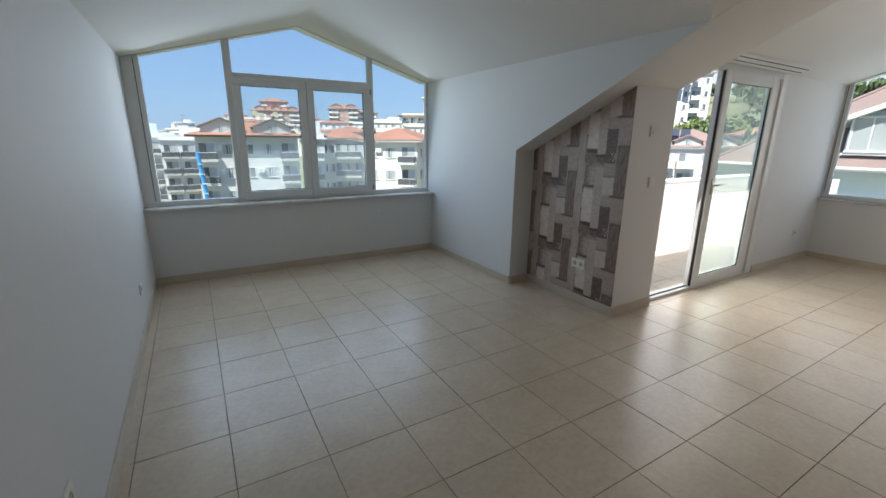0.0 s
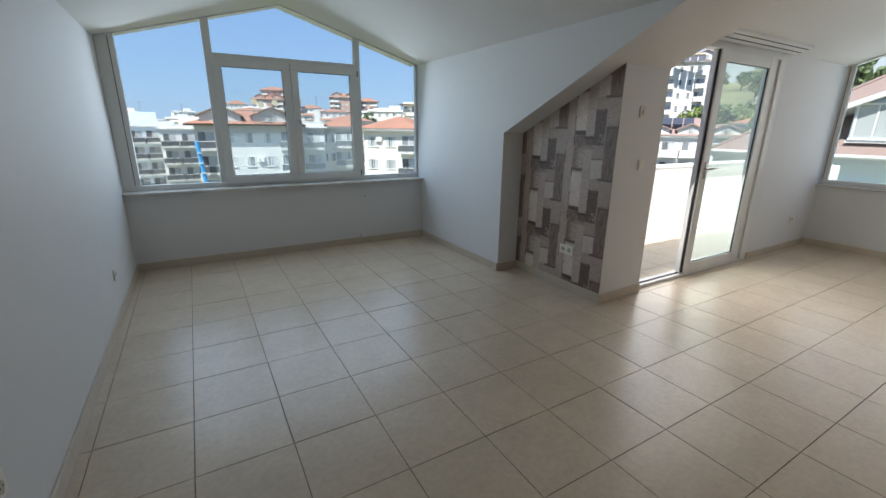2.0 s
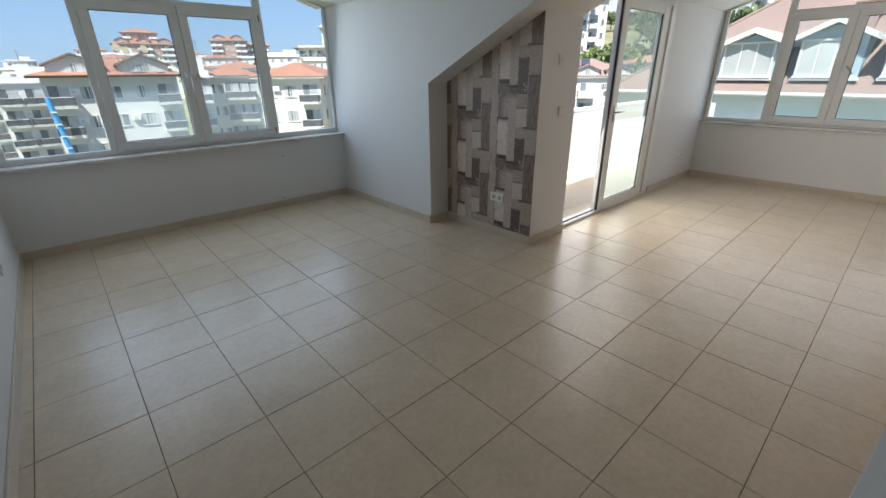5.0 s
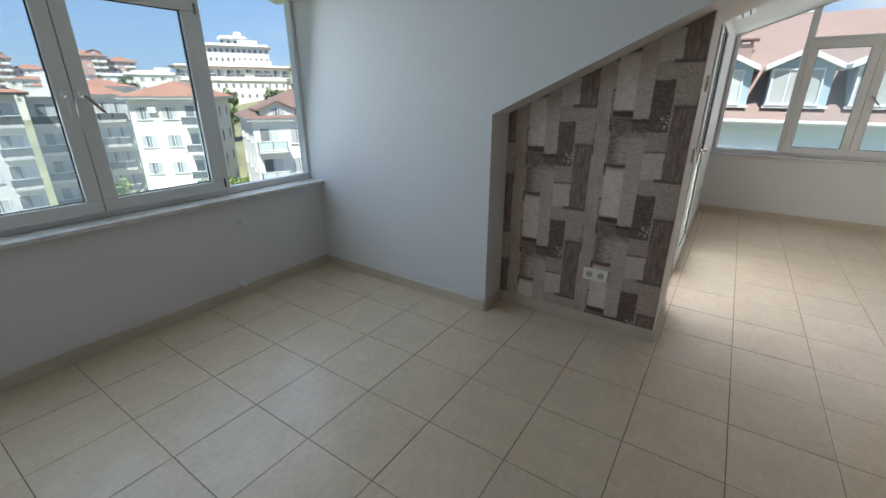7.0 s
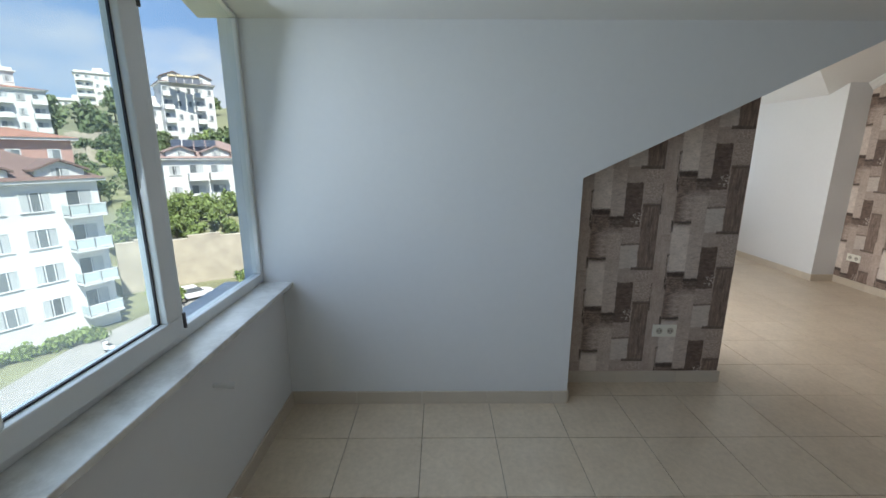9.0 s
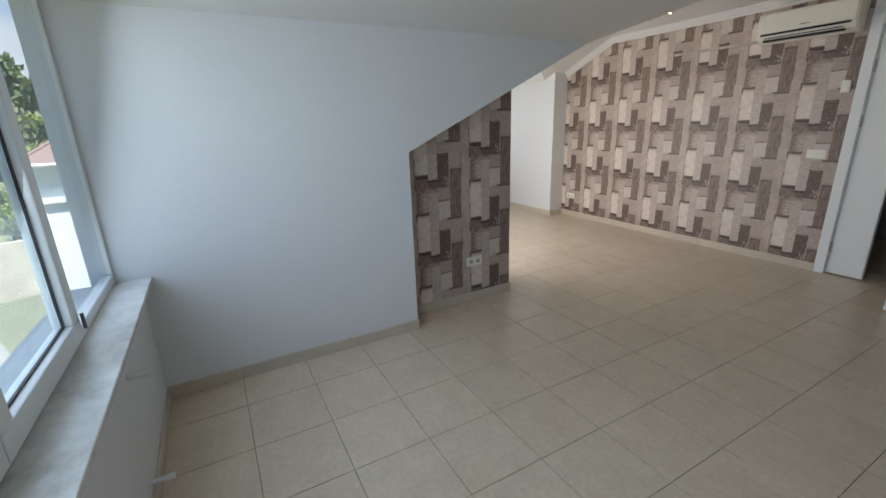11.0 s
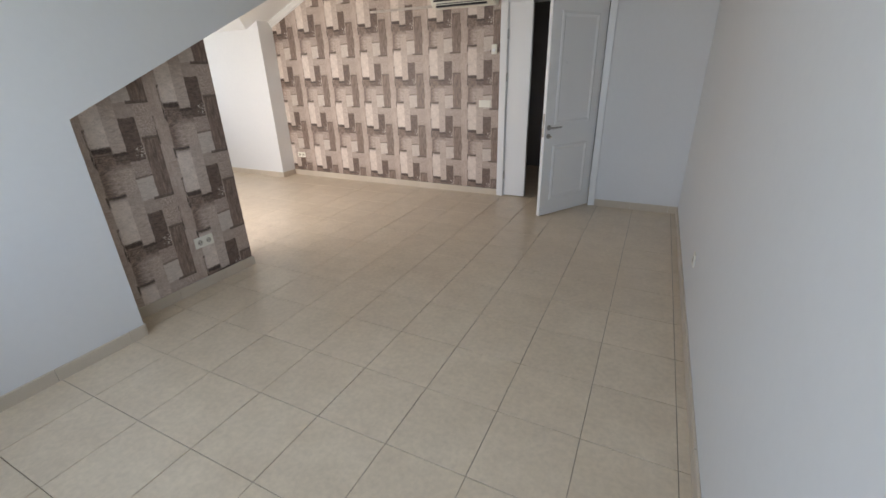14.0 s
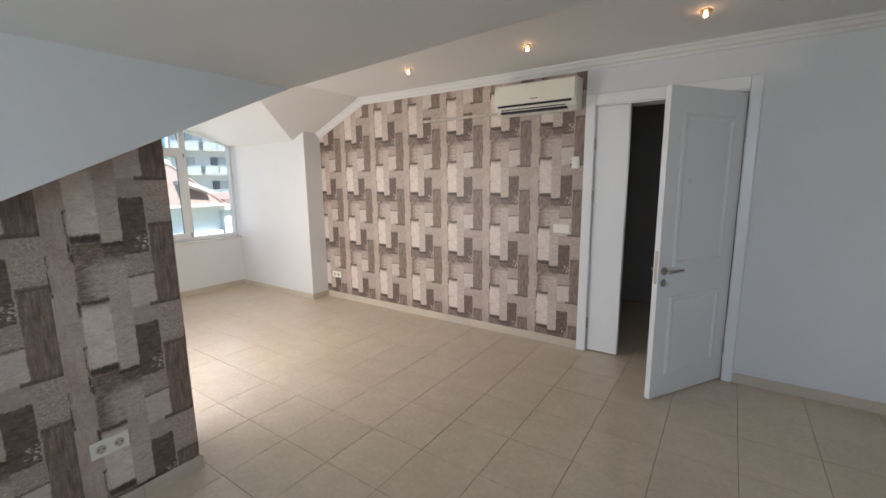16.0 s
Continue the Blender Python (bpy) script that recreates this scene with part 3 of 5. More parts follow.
# ---------------------------------------------------------------- terrace door
def terrace_door():
    door = empty("door_2", pose(XB, YT, 0), "open white PVC sliding terrace door with one glazed leaf", "door", kind="structure")
    w, hgt, f = 1.92, 2.10, 0.06
    bar = lambda x0, x1, z0, z1, y0=0.0, y1=0.09, p=door, n="door_frame": part(n, boxed(x0, x1, y0, y1, z0, z1, 0.005), M["pvc"], p)
    bar(0, f * 0.6, 0, hgt)
    bar(w - f - 0.05, w, 0, hgt)
    bar(f * 0.6, w - f - 0.05, hgt - f, hgt)
    bar(1.70, w - f - 0.05, 0, hgt - f, 0.02, 0.07)
    part("threshold", boxed(f * 0.6, w - f - 0.05, 0.0, 0.11, 0.0, 0.028, 0.004), M["pvc"], door)
    part("rail", boxed(f * 0.6, w - f - 0.05, 0.035, 0.05, 0.028, 0.036), M["pvc_dark"], door)
    x0, x1, s = 0.73, 1.69, 0.10
    leaf = part("leaf", boxed(x0, x0 + s, -0.012, 0.045, 0.032, hgt - f + 0.01, 0.006), M["pvc"], door, "white PVC leaf with greenish glass")
    for a in ((x1 - s, x1, 0.032, hgt - f + 0.01), (x0 + s, x1 - s, 0.032, 0.032 + s), (x0 + s, x1 - s, hgt - f + 0.01 - s, hgt - f + 0.01)):
        bar(*a, -0.012, 0.045, leaf, "stile")
    part("edge_seal", boxed(x0 - 0.007, x0 - 0.001, 0.0, 0.03, 0.04, hgt - f), M["pvc_dark"], leaf)
    part("edge_strip", boxed(x0 - 0.022, x0 - 0.008, 0.02, 0.06, 0.04, hgt - f), M["pvc"], leaf)
    pane = part("pane", boxed(x0 + s - 0.003, x1 - s + 0.003, 0.012, 0.017, 0.032 + s - 0.003, hgt - f + 0.013 - s), M["glass_green"], leaf)
    pane.visible_shadow = False
    bm = bmesh.new()
    g0, g1, k0, k1 = x0 + s, x1 - s, 0.032 + s, hgt - f + 0.01 - s
    for b in ((g0, g1, k0, k0 + 0.006), (g0, g1, k1 - 0.006, k1), (g0, g0 + 0.006, k0, k1), (g1 - 0.006, g1, k0, k1)):
        box(bm, b[0], b[1], 0.0, 0.011, b[2], b[3])
    part("gasket", bm, M["pvc_dark"], leaf)
    bm = boxed(x0 + 0.032, x0 + 0.064, -0.022, -0.012, 0.95, 1.10, 0.004)
    rod(bm, (x0 + 0.048, -0.02, 1.04), (x0 + 0.048, -0.06, 1.04), 0.009)
    rod(bm, (x0 + 0.045, -0.058, 1.04), (x0 + 0.165, -0.062, 1.045), 0.009, 0.007)
    smooth(part("handle", bm, M["steel"], leaf, "steel lever handle"))
    return door


terrace_door()


def curtain_rail():
    rail = empty("curtain_rail", pose(4.03, 2.115, 0), "white ceiling-mounted curtain track over the terrace door", "curtain rail")
    z = lambda y: FLAT - (FLAT - EAVE) / (YT - C2) * (y - C2)
    y0, y1 = 0.045, 0.175
    bm = prism(bmesh.new(), [(0, y0, z(2.115 + y0) - 0.001), (1.58, y0, z(2.115 + y0) - 0.001), (1.58, y1, z(2.115 + y1) - 0.001), (0, y1, z(2.115 + y1) - 0.001)], (0, 0, -0.022))
    part("track", bm, M["pvc"], rail)
    for y in (0.08, 0.135):
        part("slot", boxed(0.02, 1.56, y - 0.006, y + 0.006, z(2.115 + y) - 0.026, z(2.115 + y) - 0.021), M["grey_slot"], rail)
    for i in range(7):
        part("glider", boxed(0.05 + i * 0.022, 0.062 + i * 0.022, 0.07, 0.09, z(2.195) - 0.05, z(2.195) - 0.022, 0.002), M["pvc"], rail)
    return rail


curtain_rail()


# ---------------------------------------------------------------- room door
def casing():
    c = empty("door_1", pose(0, YB, 0), "white painted double door frame with an open leaf", "door", kind="structure")
    for x0, x1, z0, z1 in ((0.64, 0.71, 0.0, 2.28), (1.768, 1.85, 0.0, 2.28), (0.71, 1.768, 2.19, 2.28)):
        bm = boxed(x0, x1, 0.001, 0.022, z0, z1, 0.005)
        part("casing", bm, M["white_paint"], c)
    for x0, x1, z0, z1 in ((0.68, 0.712, 0, 2.20), (1.764, 1.79, 0, 2.20), (0.712, 1.764, 2.18, 2.20)):
        part("jamb", boxed(x0, x1, -0.22, -0.001, z0, z1), M["white_paint"], c)
    narrow = part("narrow_leaf", boxed(1.497, 1.762, -0.05, -0.008, 0.012, 2.178, 0.004), M["white_paint"], c, "narrow fixed leaf, closed")
    part("edge_seal", boxed(1.490, 1.4965, -0.045, -0.018, 0.02, 2.17), M["steel"], narrow)
    for z in (0.27, 1.42, 1.87):
        part("hinge", rod(bmesh.new(), (1.765, 0.003, z - 0.05), (1.765, 0.003, z + 0.05), 0.008, seg=10), M["steel"], narrow)
    # the wide leaf swings into the room
    hinge = pose(0.735, -0.015, 0, 0, 0, 58.7)
    W, T, H = 0.79, 0.042, 2.165

    def bit(name, bm, mat, par, label=""):
        bm.transform(hinge)
        return part(name, bm, mat, par, label)

    bm = boxed(0, W, -T / 2, T / 2, 0.012, H, 0.003)
    leaf = bit("leaf", bm, M["white_paint"], c, "white panelled leaf standing open")
    for s in (1, -1):
        for z0, z1 in ((0.18, 0.76), (0.97, 2.00)):
            bm = bmesh.new()
            x0, x1, o, i = 0.13, W - 0.13, T / 2, 0.045
            rim = [(x0, z0), (x1, z0), (x1, z1), (x0, z1)]
            ins = [(x0 + i, z0 + i), (x1 - i, z0 + i), (x1 - i, z1 - i), (x0 + i, z1 - i)]
            inm = [(x0 + i / 2, z0 + i / 2), (x1 - i / 2, z0 + i / 2), (x1 - i / 2, z1 - i / 2), (x0 + i / 2, z1 - i / 2)]
            rings = [[bm.verts.new((x, s * (o + dy), z)) for x, z in ring] for ring, dy in ((rim, -0.001), (rim, 0.007), (inm, 0.012), (ins, 0.003))]
            for ra, rb in zip(rings, rings[1:]):
                for q in range(4):
                    bm.faces.new((ra[q], ra[(q + 1) % 4], rb[(q + 1) % 4], rb[q]))
            bm.faces.new(rings[-1])
            bit("panel", bm, M["white_paint"], leaf)
        y = s * T / 2
        bm = rod(bmesh.new(), (W - 0.052, y, 0.95), (W - 0.052, y + s * 0.010, 0.95), 0.026, seg=24)
        rod(bm, (W - 0.052, y + s * 0.008, 0.95), (W - 0.052, y + s * 0.052, 0.95), 0.010)
        rod(bm, (W - 0.055, y + s * 0.05, 0.95), (W - 0.185, y + s * 0.05, 0.95), 0.0095, 0.0085)
        smooth(bit("handle", bm, M["steel"], leaf, "brushed steel lever handle"))
        bm = rod(bmesh.new(), (W - 0.052, y, 0.865), (W - 0.052, y + s * 0.008, 0.865), 0.025, seg=24)
        bit("key_rose", bm, M["steel"], leaf)
    bm = rod(bmesh.new(), (W - 0.052, T / 2, 0.865), (W - 0.052, T / 2 + 0.03, 0.865), 0.004, seg=8)
    bmesh.ops.create_cone(bm, cap_ends=True, segments=12, radius1=0.012, radius2=0.012, depth=0.003, matrix=pose(W - 0.052, T / 2 + 0.038, 0.865, 0, 90, 0))
    bit("key", bm, M["steel"], leaf, "steel key in the lock")
    bit("lock_plate", boxed(W, W + 0.0015, -0.011, 0.011, 0.86, 1.09), M["steel"], leaf)
    for z in (0.27, 1.42, 1.87):
        bit("hinge", rod(bmesh.new(), (-0.004, T / 2 + 0.004, z - 0.05), (-0.004, T / 2 + 0.004, z + 0.05), 0.008, seg=10), M["steel"], leaf)


casing()


# ---------------------------------------------------------------- fixtures
def air_conditioner():
    ac = empty("air_conditioner", pose(1.885, YB + 0.003, 2.155), "aged white split air conditioner on the wallpapered wall", "air conditioner")
    prof = [(0, 0.005), (0.10, 0.0), (0.165, 0.035), (0.185, 0.08), (0.185, 0.22), (0.17, 0.262), (0.0, 0.27)]
    bm = prism(bmesh.new(), [(0, y, z) for y, z in prof], (0.755, 0, 0))
    bmesh.ops.bevel(bm, geom=list(bm.edges), offset=0.008, segments=2, affect="EDGES")
    part("body", bm, M["ac"], ac)
    part("front_panel", boxed(0.012, 0.70, 0.184, 0.192, 0.088, 0.252, 0.004), M["ac"], ac)
    part("slot", boxed(0.04, 0.715, 0.183, 0.189, 0.066, 0.084), M["black"], ac, "black intake slot")
    bm = prism(bmesh.new(), [(0.06, 0.112, 0.004), (0.06, 0.163, 0.031), (0.06, 0.172, 0.050), (0.06, 0.12, 0.02)], (0.60, 0, 0))
    part("outlet", boxed(0.08, 0.69, 0.120, 0.176, 0.012, 0.030), M["black"], ac)
    part("louvre", bm, M["ac"], ac)
    part("louvre", boxed(0.09, 0.68, 0.165, 0.184, 0.040, 0.046), M["black"], ac)
    part("badge", boxed(0.33, 0.40, 0.1922, 0.1932, 0.118, 0.125), M["grey_slot"], ac)
    # pipe cover under the left side of the unit
    pc = empty("pipe_cover", pose(2.70, YB + 0.003, 2.19), "narrow painted pipe cover along the wallpaper", "pipe")
    part("cover", boxed(0, 0.88, 0, 0.03, 0.0, 0.026, 0.006), plain("pipe_paint", (0.50, 0.44, 0.39), 0.5, spread=0.25, coarse=9, fine=40), pc)


air_conditioner()


def spot(x, y):
    s = empty("downlight", pose(x, y, FLAT), "lit recessed downlight with a hanging warm bulb", "ceiling light", group="ceiling downlights")
    bm = bmesh.new()
    rod(bm, (0, 0, -0.001), (0, 0, -0.008), 0.030, 0.026, 24)
    part("ring", bm, M["brass"], s)
    for a in (0, 180):
        c, d = math.cos(radians(a)) * 0.03, math.sin(radians(a)) * 0.03
        part("clip", rod(bmesh.new(), (c, d, -0.006), (c * 0.7, d * 0.7, -0.03), 0.004, seg=8), M["brass"], s)
    bm = rod(bmesh.new(), (0, 0, -0.008), (0, 0, -0.038), 0.007, 0.012, 20)
    smooth(part("bulb", bm, M["bulb"], s))
    return s


for x in (0.974, 2.095, 3.225):
    spot(x, 0.18)


def socket_plate(name, m, gangs, kind, label, category, plate="socket"):
    """A wall plate in its own x (along) and z (up), facing -y."""
    ob = empty(name, m, label, category)
    w = 0.071 * gangs + 0.010
    part("plate", boxed(-w / 2, w / 2, -0.010, 0, -0.0405, 0.0405, 0.003), M[plate], ob)
    for i in range(gangs):
        cx = (i - (gangs - 1) / 2) * 0.071
        if kind == "socket":
            part("well", rod(bmesh.new(), (cx, -0.0098, 0), (cx, -0.0112, 0), 0.021, seg=20), M["socket_well"], ob)
            for dx in (-0.0095, 0.0095):
                part("hole", rod(bmesh.new(), (cx + dx, -0.0108, 0), (cx + dx, -0.0117, 0), 0.0046, seg=8), M["grey_slot"], ob)
            for dz in (-0.017, 0.017):
                part("earth_clip", boxed(cx - 0.003, cx + 0.003, -0.0125, -0.011, dz - 0.004, dz + 0.004), M["steel"], ob)
        elif kind == "switch":
            part("rocker", boxed(cx - 0.026, cx + 0.026, -0.0135, -0.0095, -0.028, 0.028, 0.002), M["socket"], ob)
        else:
            part("cap", rod(bmesh.new(), (cx, -0.0098, 0), (cx, -0.016, 0), 0.022, seg=20), M[plate], ob)
    return ob


def on_west(y, z):
    return pose(XL, y, z, 0, 0, 90)


socket_plate("wall_socket", pose(XN - 0.003, 2.668, 0.362, 0, 0, -90), 2, "socket", "cream double socket on the niche wallpaper", "socket")
socket_plate("wall_socket", pose(5.12, YB + 0.003, 0.325, 0, 0, 180), 2, "socket", "white double socket low on the wallpapered wall", "socket")
socket_plate("light_switch", pose(2.03, YB + 0.003, 1.125, 0, 0, 180), 2, "switch", "white double light switch beside the door", "switch")
socket_plate("wall_socket", on_west(3.85, 0.33), 1, "socket", "white single socket on the white wall", "socket")
socket_plate("wall_socket", on_west(1.64, 0.37), 1, "socket", "white single socket with its plate hanging loose", "socket")
socket_plate("light_switch", pose(3.42, YP, 1.11, 0, 0, 0), 1, "switch", "white light switch on the pillar", "switch", "wall")
socket_plate("wall_outlet", pose(3.36, YP, 1.505, 0, 0, 0), 1, "cap", "white round wall outlet cap on the pillar", "wall outlet", "wall")
socket_plate("wall_socket", pose(6.50, YT, 0.36, 0, 0, 0), 1, "socket", "white single socket near the east window", "socket")
th = empty("thermostat", pose(1.92, YB + 0.003, 1.72, 0, 0, 180), "small white thermostat on the wallpaper by the door", "thermostat")
part("case", boxed(-0.034, 0.034, -0.022, 0, -0.052, 0.052, 0.008), M["socket"], th)
part("dial", rod(bmesh.new(), (0, -0.02, -0.012), (0, -0.03, -0.012), 0.018, seg=20), M["white_paint"], th)
wl_ = empty("wall_lamp_outlet", on_west(1.60, 1.90), "white cable outlet for a wall lamp", "wall outlet")
part("cap", rod(bmesh.new(), (0, 0, 0), (0, -0.008, 0), 0.022, 0.018, 20), M["socket"], wl_)
part("cable", rod(bmesh.new(), (0, -0.006, -0.005), (0.004, -0.012, -0.04), 0.003, seg=8), M["socket"], wl_)
for x, z in ((2.10, 0.58), (2.03, 0.11)):
    st = empty("pipe_stub", pose(x, YW, z), "capped white radiator pipe stub on the low wall", "pipe", group="radiator pipe stubs")
    part("pipe", rod(bmesh.new(), (0, 0, 0), (0, -0.07, 0), 0.011, seg=12), M["pvc"], st)
    part("cap", rod(bmesh.new(), (0, -0.06, 0), (0, -0.085, 0), 0.015, 0.013, 12), M["pvc"], st)


# ---------------------------------------------------------------- terrace
M["terrace_tile"] = plain("terrace_tile", (0.78, 0.75, 0.71), 0.55, spread=0.08, coarse=5, fine=60, per_object=0.1)
M["cream_render"] = plain("cream_render", (0.88, 0.855, 0.79), 0.85, spread=0.05, coarse=1.2, fine=40, bump=0.2)
structure("terrace_floor", boxed(3.3, 8.6, 2.5, 3.6, -0.3, -0.03), M["grout"], "light grey tiled roof terrace in the shade", "terrace")
structure("terrace_parapet", box(boxed(3.3, 8.6, 3.42, 3.60, -0.3, 0.90), 3.25, 8.65, 3.416, 3.62, 0.90, 0.935, 0.006), M["cream_render"], "sunlit cream parapet of the terrace", "parapet")
structure("terrace_parapet_east", boxed(8.4, 8.6, 2.63, 3.42, -0.3, 0.90), M["cream_render"])


# ---------------------------------------------------------------- town
M["ground"] = plain("dry_ground", (0.17, 0.175, 0.095), 0.95, spread=0.45, coarse=0.06, fine=0.8)
M["asphalt"] = plain("pale_asphalt", (0.30, 0.29, 0.27), 0.9, spread=0.12, coarse=0.3, fine=8)
M["foliage"] = plain("foliage", (0.17, 0.23, 0.06), 0.7, spread=0.45, coarse=1.5, fine=9)
M["pine"] = plain("pine_foliage", (0.115, 0.16, 0.065), 0.8, spread=0.45, coarse=0.8, fine=6)
M["bark"] = plain("bark", (0.12, 0.09, 0.06), 0.9, spread=0.3, fine=30)
M["stone"] = plain("stone_wall", (0.42, 0.37, 0.29), 0.9, spread=0.3, coarse=0.6, fine=4)
M["roof_orange"] = plain("orange_roof_tile", (0.31, 0.152, 0.102), 0.8, spread=0.15, coarse=0.4, fine=6)
M["roof_brown"] = plain("brown_roof_shingle", (0.17, 0.108, 0.09), 0.85, spread=0.12, coarse=0.5, fine=8)
M["roof_pink"] = plain("rose_brown_shingle", (0.25, 0.178, 0.158), 0.85, spread=0.10, coarse=0.6, fine=12)
M["fac_white"] = plain("white_facade", (0.70, 0.70, 0.685), 0.85, spread=0.06, coarse=0.15, fine=3)
M["fac_cream"] = plain("cream_facade", (0.78, 0.745, 0.66), 0.85, spread=0.06, coarse=0.15, fine=3)
M["fac_grey"] = plain("grey_facade", (0.58, 0.58, 0.57), 0.85, spread=0.06, coarse=0.15, fine=3)
M["fac_red"] = plain("brick_red_facade", (0.48, 0.29, 0.24), 0.85, spread=0.08, coarse=0.15, fine=3)
M["fac_blue"] = plain("pale_blue_facade", (0.66, 0.74, 0.79), 0.85, spread=0.05, coarse=0.2, fine=3)
M["balc_dark"] = plain("smoked_balcony_glass", (0.10, 0.11, 0.12), 0.2, spread=0.1)
M["pane_far"] = plain("far_window_glass", (0.21, 0.235, 0.245), 0.15, spread=0.3, coarse=0.4, fine=2, per_object=0.6)
M["curtain_far"] = plain("far_net_curtain", (0.52, 0.545, 0.545), 0.6, spread=0.15, coarse=0.6, fine=6, per_object=0.3)
M["soffit"] = plain("brown_eaves_board", (0.20, 0.13, 0.10), 0.8, spread=0.15, coarse=0.4, fine=5)
M["rail_dark"] = plain("dark_railing", (0.06, 0.06, 0.065), 0.4, spread=0.1)
M["unit_white"] = plain("outdoor_unit_enamel", (0.72, 0.71, 0.68), 0.5, spread=0.06)
M["balc_pale"] = plain("pale_balcony_glass", (0.50, 0.58, 0.58), 0.2, spread=0.1)
# pale blue render darkened: the roof overhang's shade is in the colour
M["dormer_blue_shaded"] = plain("shaded_pale_blue_render", (0.36, 0.46, 0.53), 0.8, spread=0.06, coarse=0.3, fine=5)
M["glass_blue"] = plain("blue_glass_cladding", (0.10, 0.27, 0.35), 0.25, spread=0.25, coarse=0.25, fine=1.5)
M["crane_blue"] = plain("blue_steel", (0.06, 0.30, 0.62), 0.5, spread=0.08)
M["solar"] = plain("solar_panel", (0.035, 0.045, 0.065), 0.45, spread=0.15)
M["yellow"] = plain("yellow_tank", (0.50, 0.42, 0.28), 0.5, spread=0.1)
BASE = -14.5


def land(x, y):
    """Height of the ground: level near the house, a hill to the north and east, the sea to the north-west."""
    r, az = math.hypot(x, y), math.degrees(math.atan2(x, y))
    side = min(1.0, max(0.0, (az + 2) / 40.0)) if az < 110 else max(0.0, 1 - (az - 110) / 60)
    rise = max(0.0, r - 62)
    hill = side * min(34.0, rise * 0.17)
    dip = (1 - side) * min(14.0, rise * 0.05)
    step = 5.5 * min(1.0, max(0.0, (r - 63) / 4)) if 47 < az < 90 else 0.0
    return BASE + hill - dip + step


def ground():
    bm = bmesh.new()
    radii = [8, 20, 35, 50, 62, 68, 75, 90, 110, 135, 165, 200, 250, 320, 450, 700, 1200, 2400, 4500]
    n = 72
    rings = [[bm.verts.new((r * math.sin(2 * math.pi * i / n), r * math.cos(2 * math.pi * i / n), land(r * math.sin(2 * math.pi * i / n), r * math.cos(2 * math.pi * i / n)) + (0.5 * noise.noise((i * 0.4, r * 0.02, 0)) if r > 62 else 0))) for i in range(n)] for r in radii]
    mid = bm.verts.new((0, 0, BASE))
    for i in range(n):
        bm.faces.new((mid, rings[0][i], rings[0][(i + 1) % n]))
        for a, b in zip(rings, rings[1:]):
            bm.faces.new((a[i], b[i], b[(i + 1) % n], a[(i + 1) % n]))
    structure("ground", bm, M["ground"], "dry sloping ground of the town", "ground")


ground()


def polar(az, d):
    return d * math.sin(radians(az)), d * math.cos(radians(az))


def window_mesh(w, h, bars, drape=()):
    bm = box(box(boxed(-w / 2 - 0.08, w / 2 + 0.08, -0.05, 0.02, h / 2, h / 2 + 0.08), -w / 2 - 0.08, -w / 2, -0.05, 0.02, -h / 2, h / 2), w / 2, w / 2 + 0.08, -0.05, 0.02, -h / 2, h / 2)
    box(bm, -w / 2 - 0.14, w / 2 + 0.14, -0.10, 0.02, -h / 2 - 0.08, -h / 2)
    for i in range(1, bars + 1):
        x = -w / 2 + w * i / (bars + 1)
        box(bm, x - 0.035, x + 0.035, -0.03, 0.02, -h / 2, h / 2)
    data = bpy.data.meshes.new("window")
    bm.to_mesh(data)
    bm.free()
    data.materials.append(M["fac_white"])
    bm = boxed(-w / 2, w / 2, -0.004, 0.02, -h / 2, h / 2)
    pane = bpy.data.meshes.new("pane")
    bm.to_mesh(pane)
    bm.free()
    pane.materials.append(M["pane_far"])
    net = None
    if drape:
        bm = bmesh.new()
        for a, b in drape:
            box(bm, -w / 2 + w * a, -w / 2 + w * b, -0.012, -0.006, -h / 2, h / 2)
        net = bpy.data.meshes.new("curtain")
        bm.to_mesh(net)
        bm.free()
        net.materials.append(M["curtain_far"])
    return data, pane, net


WINDOWS = {"one": window_mesh(0.9, 1.2, 0, ((0, 0.35),)), "two": window_mesh(1.4, 1.25, 1, ((0.0, 0.3), (0.62, 1.0))), "three": window_mesh(1.9, 1.5, 2, ((0.0, 0.26), (0.74, 1.0))), "door": window_mesh(1.8, 2.05, 1, ((0.55, 1.0),)), "pale": window_mesh(2.1, 1.4, 2, ((0.0, 0.33), (0.36, 0.66), (0.68, 1.0)))}


def put_window(parent, kind, m):
    frame_mesh, pane_mesh, net_mesh = WINDOWS[kind]
    w = new("window", frame_mesh)
    w.parent = parent
    w.matrix_local = m
    p = new("pane", pane_mesh)
    p.parent = w
    if net_mesh:
        new("curtain", net_mesh).parent = w


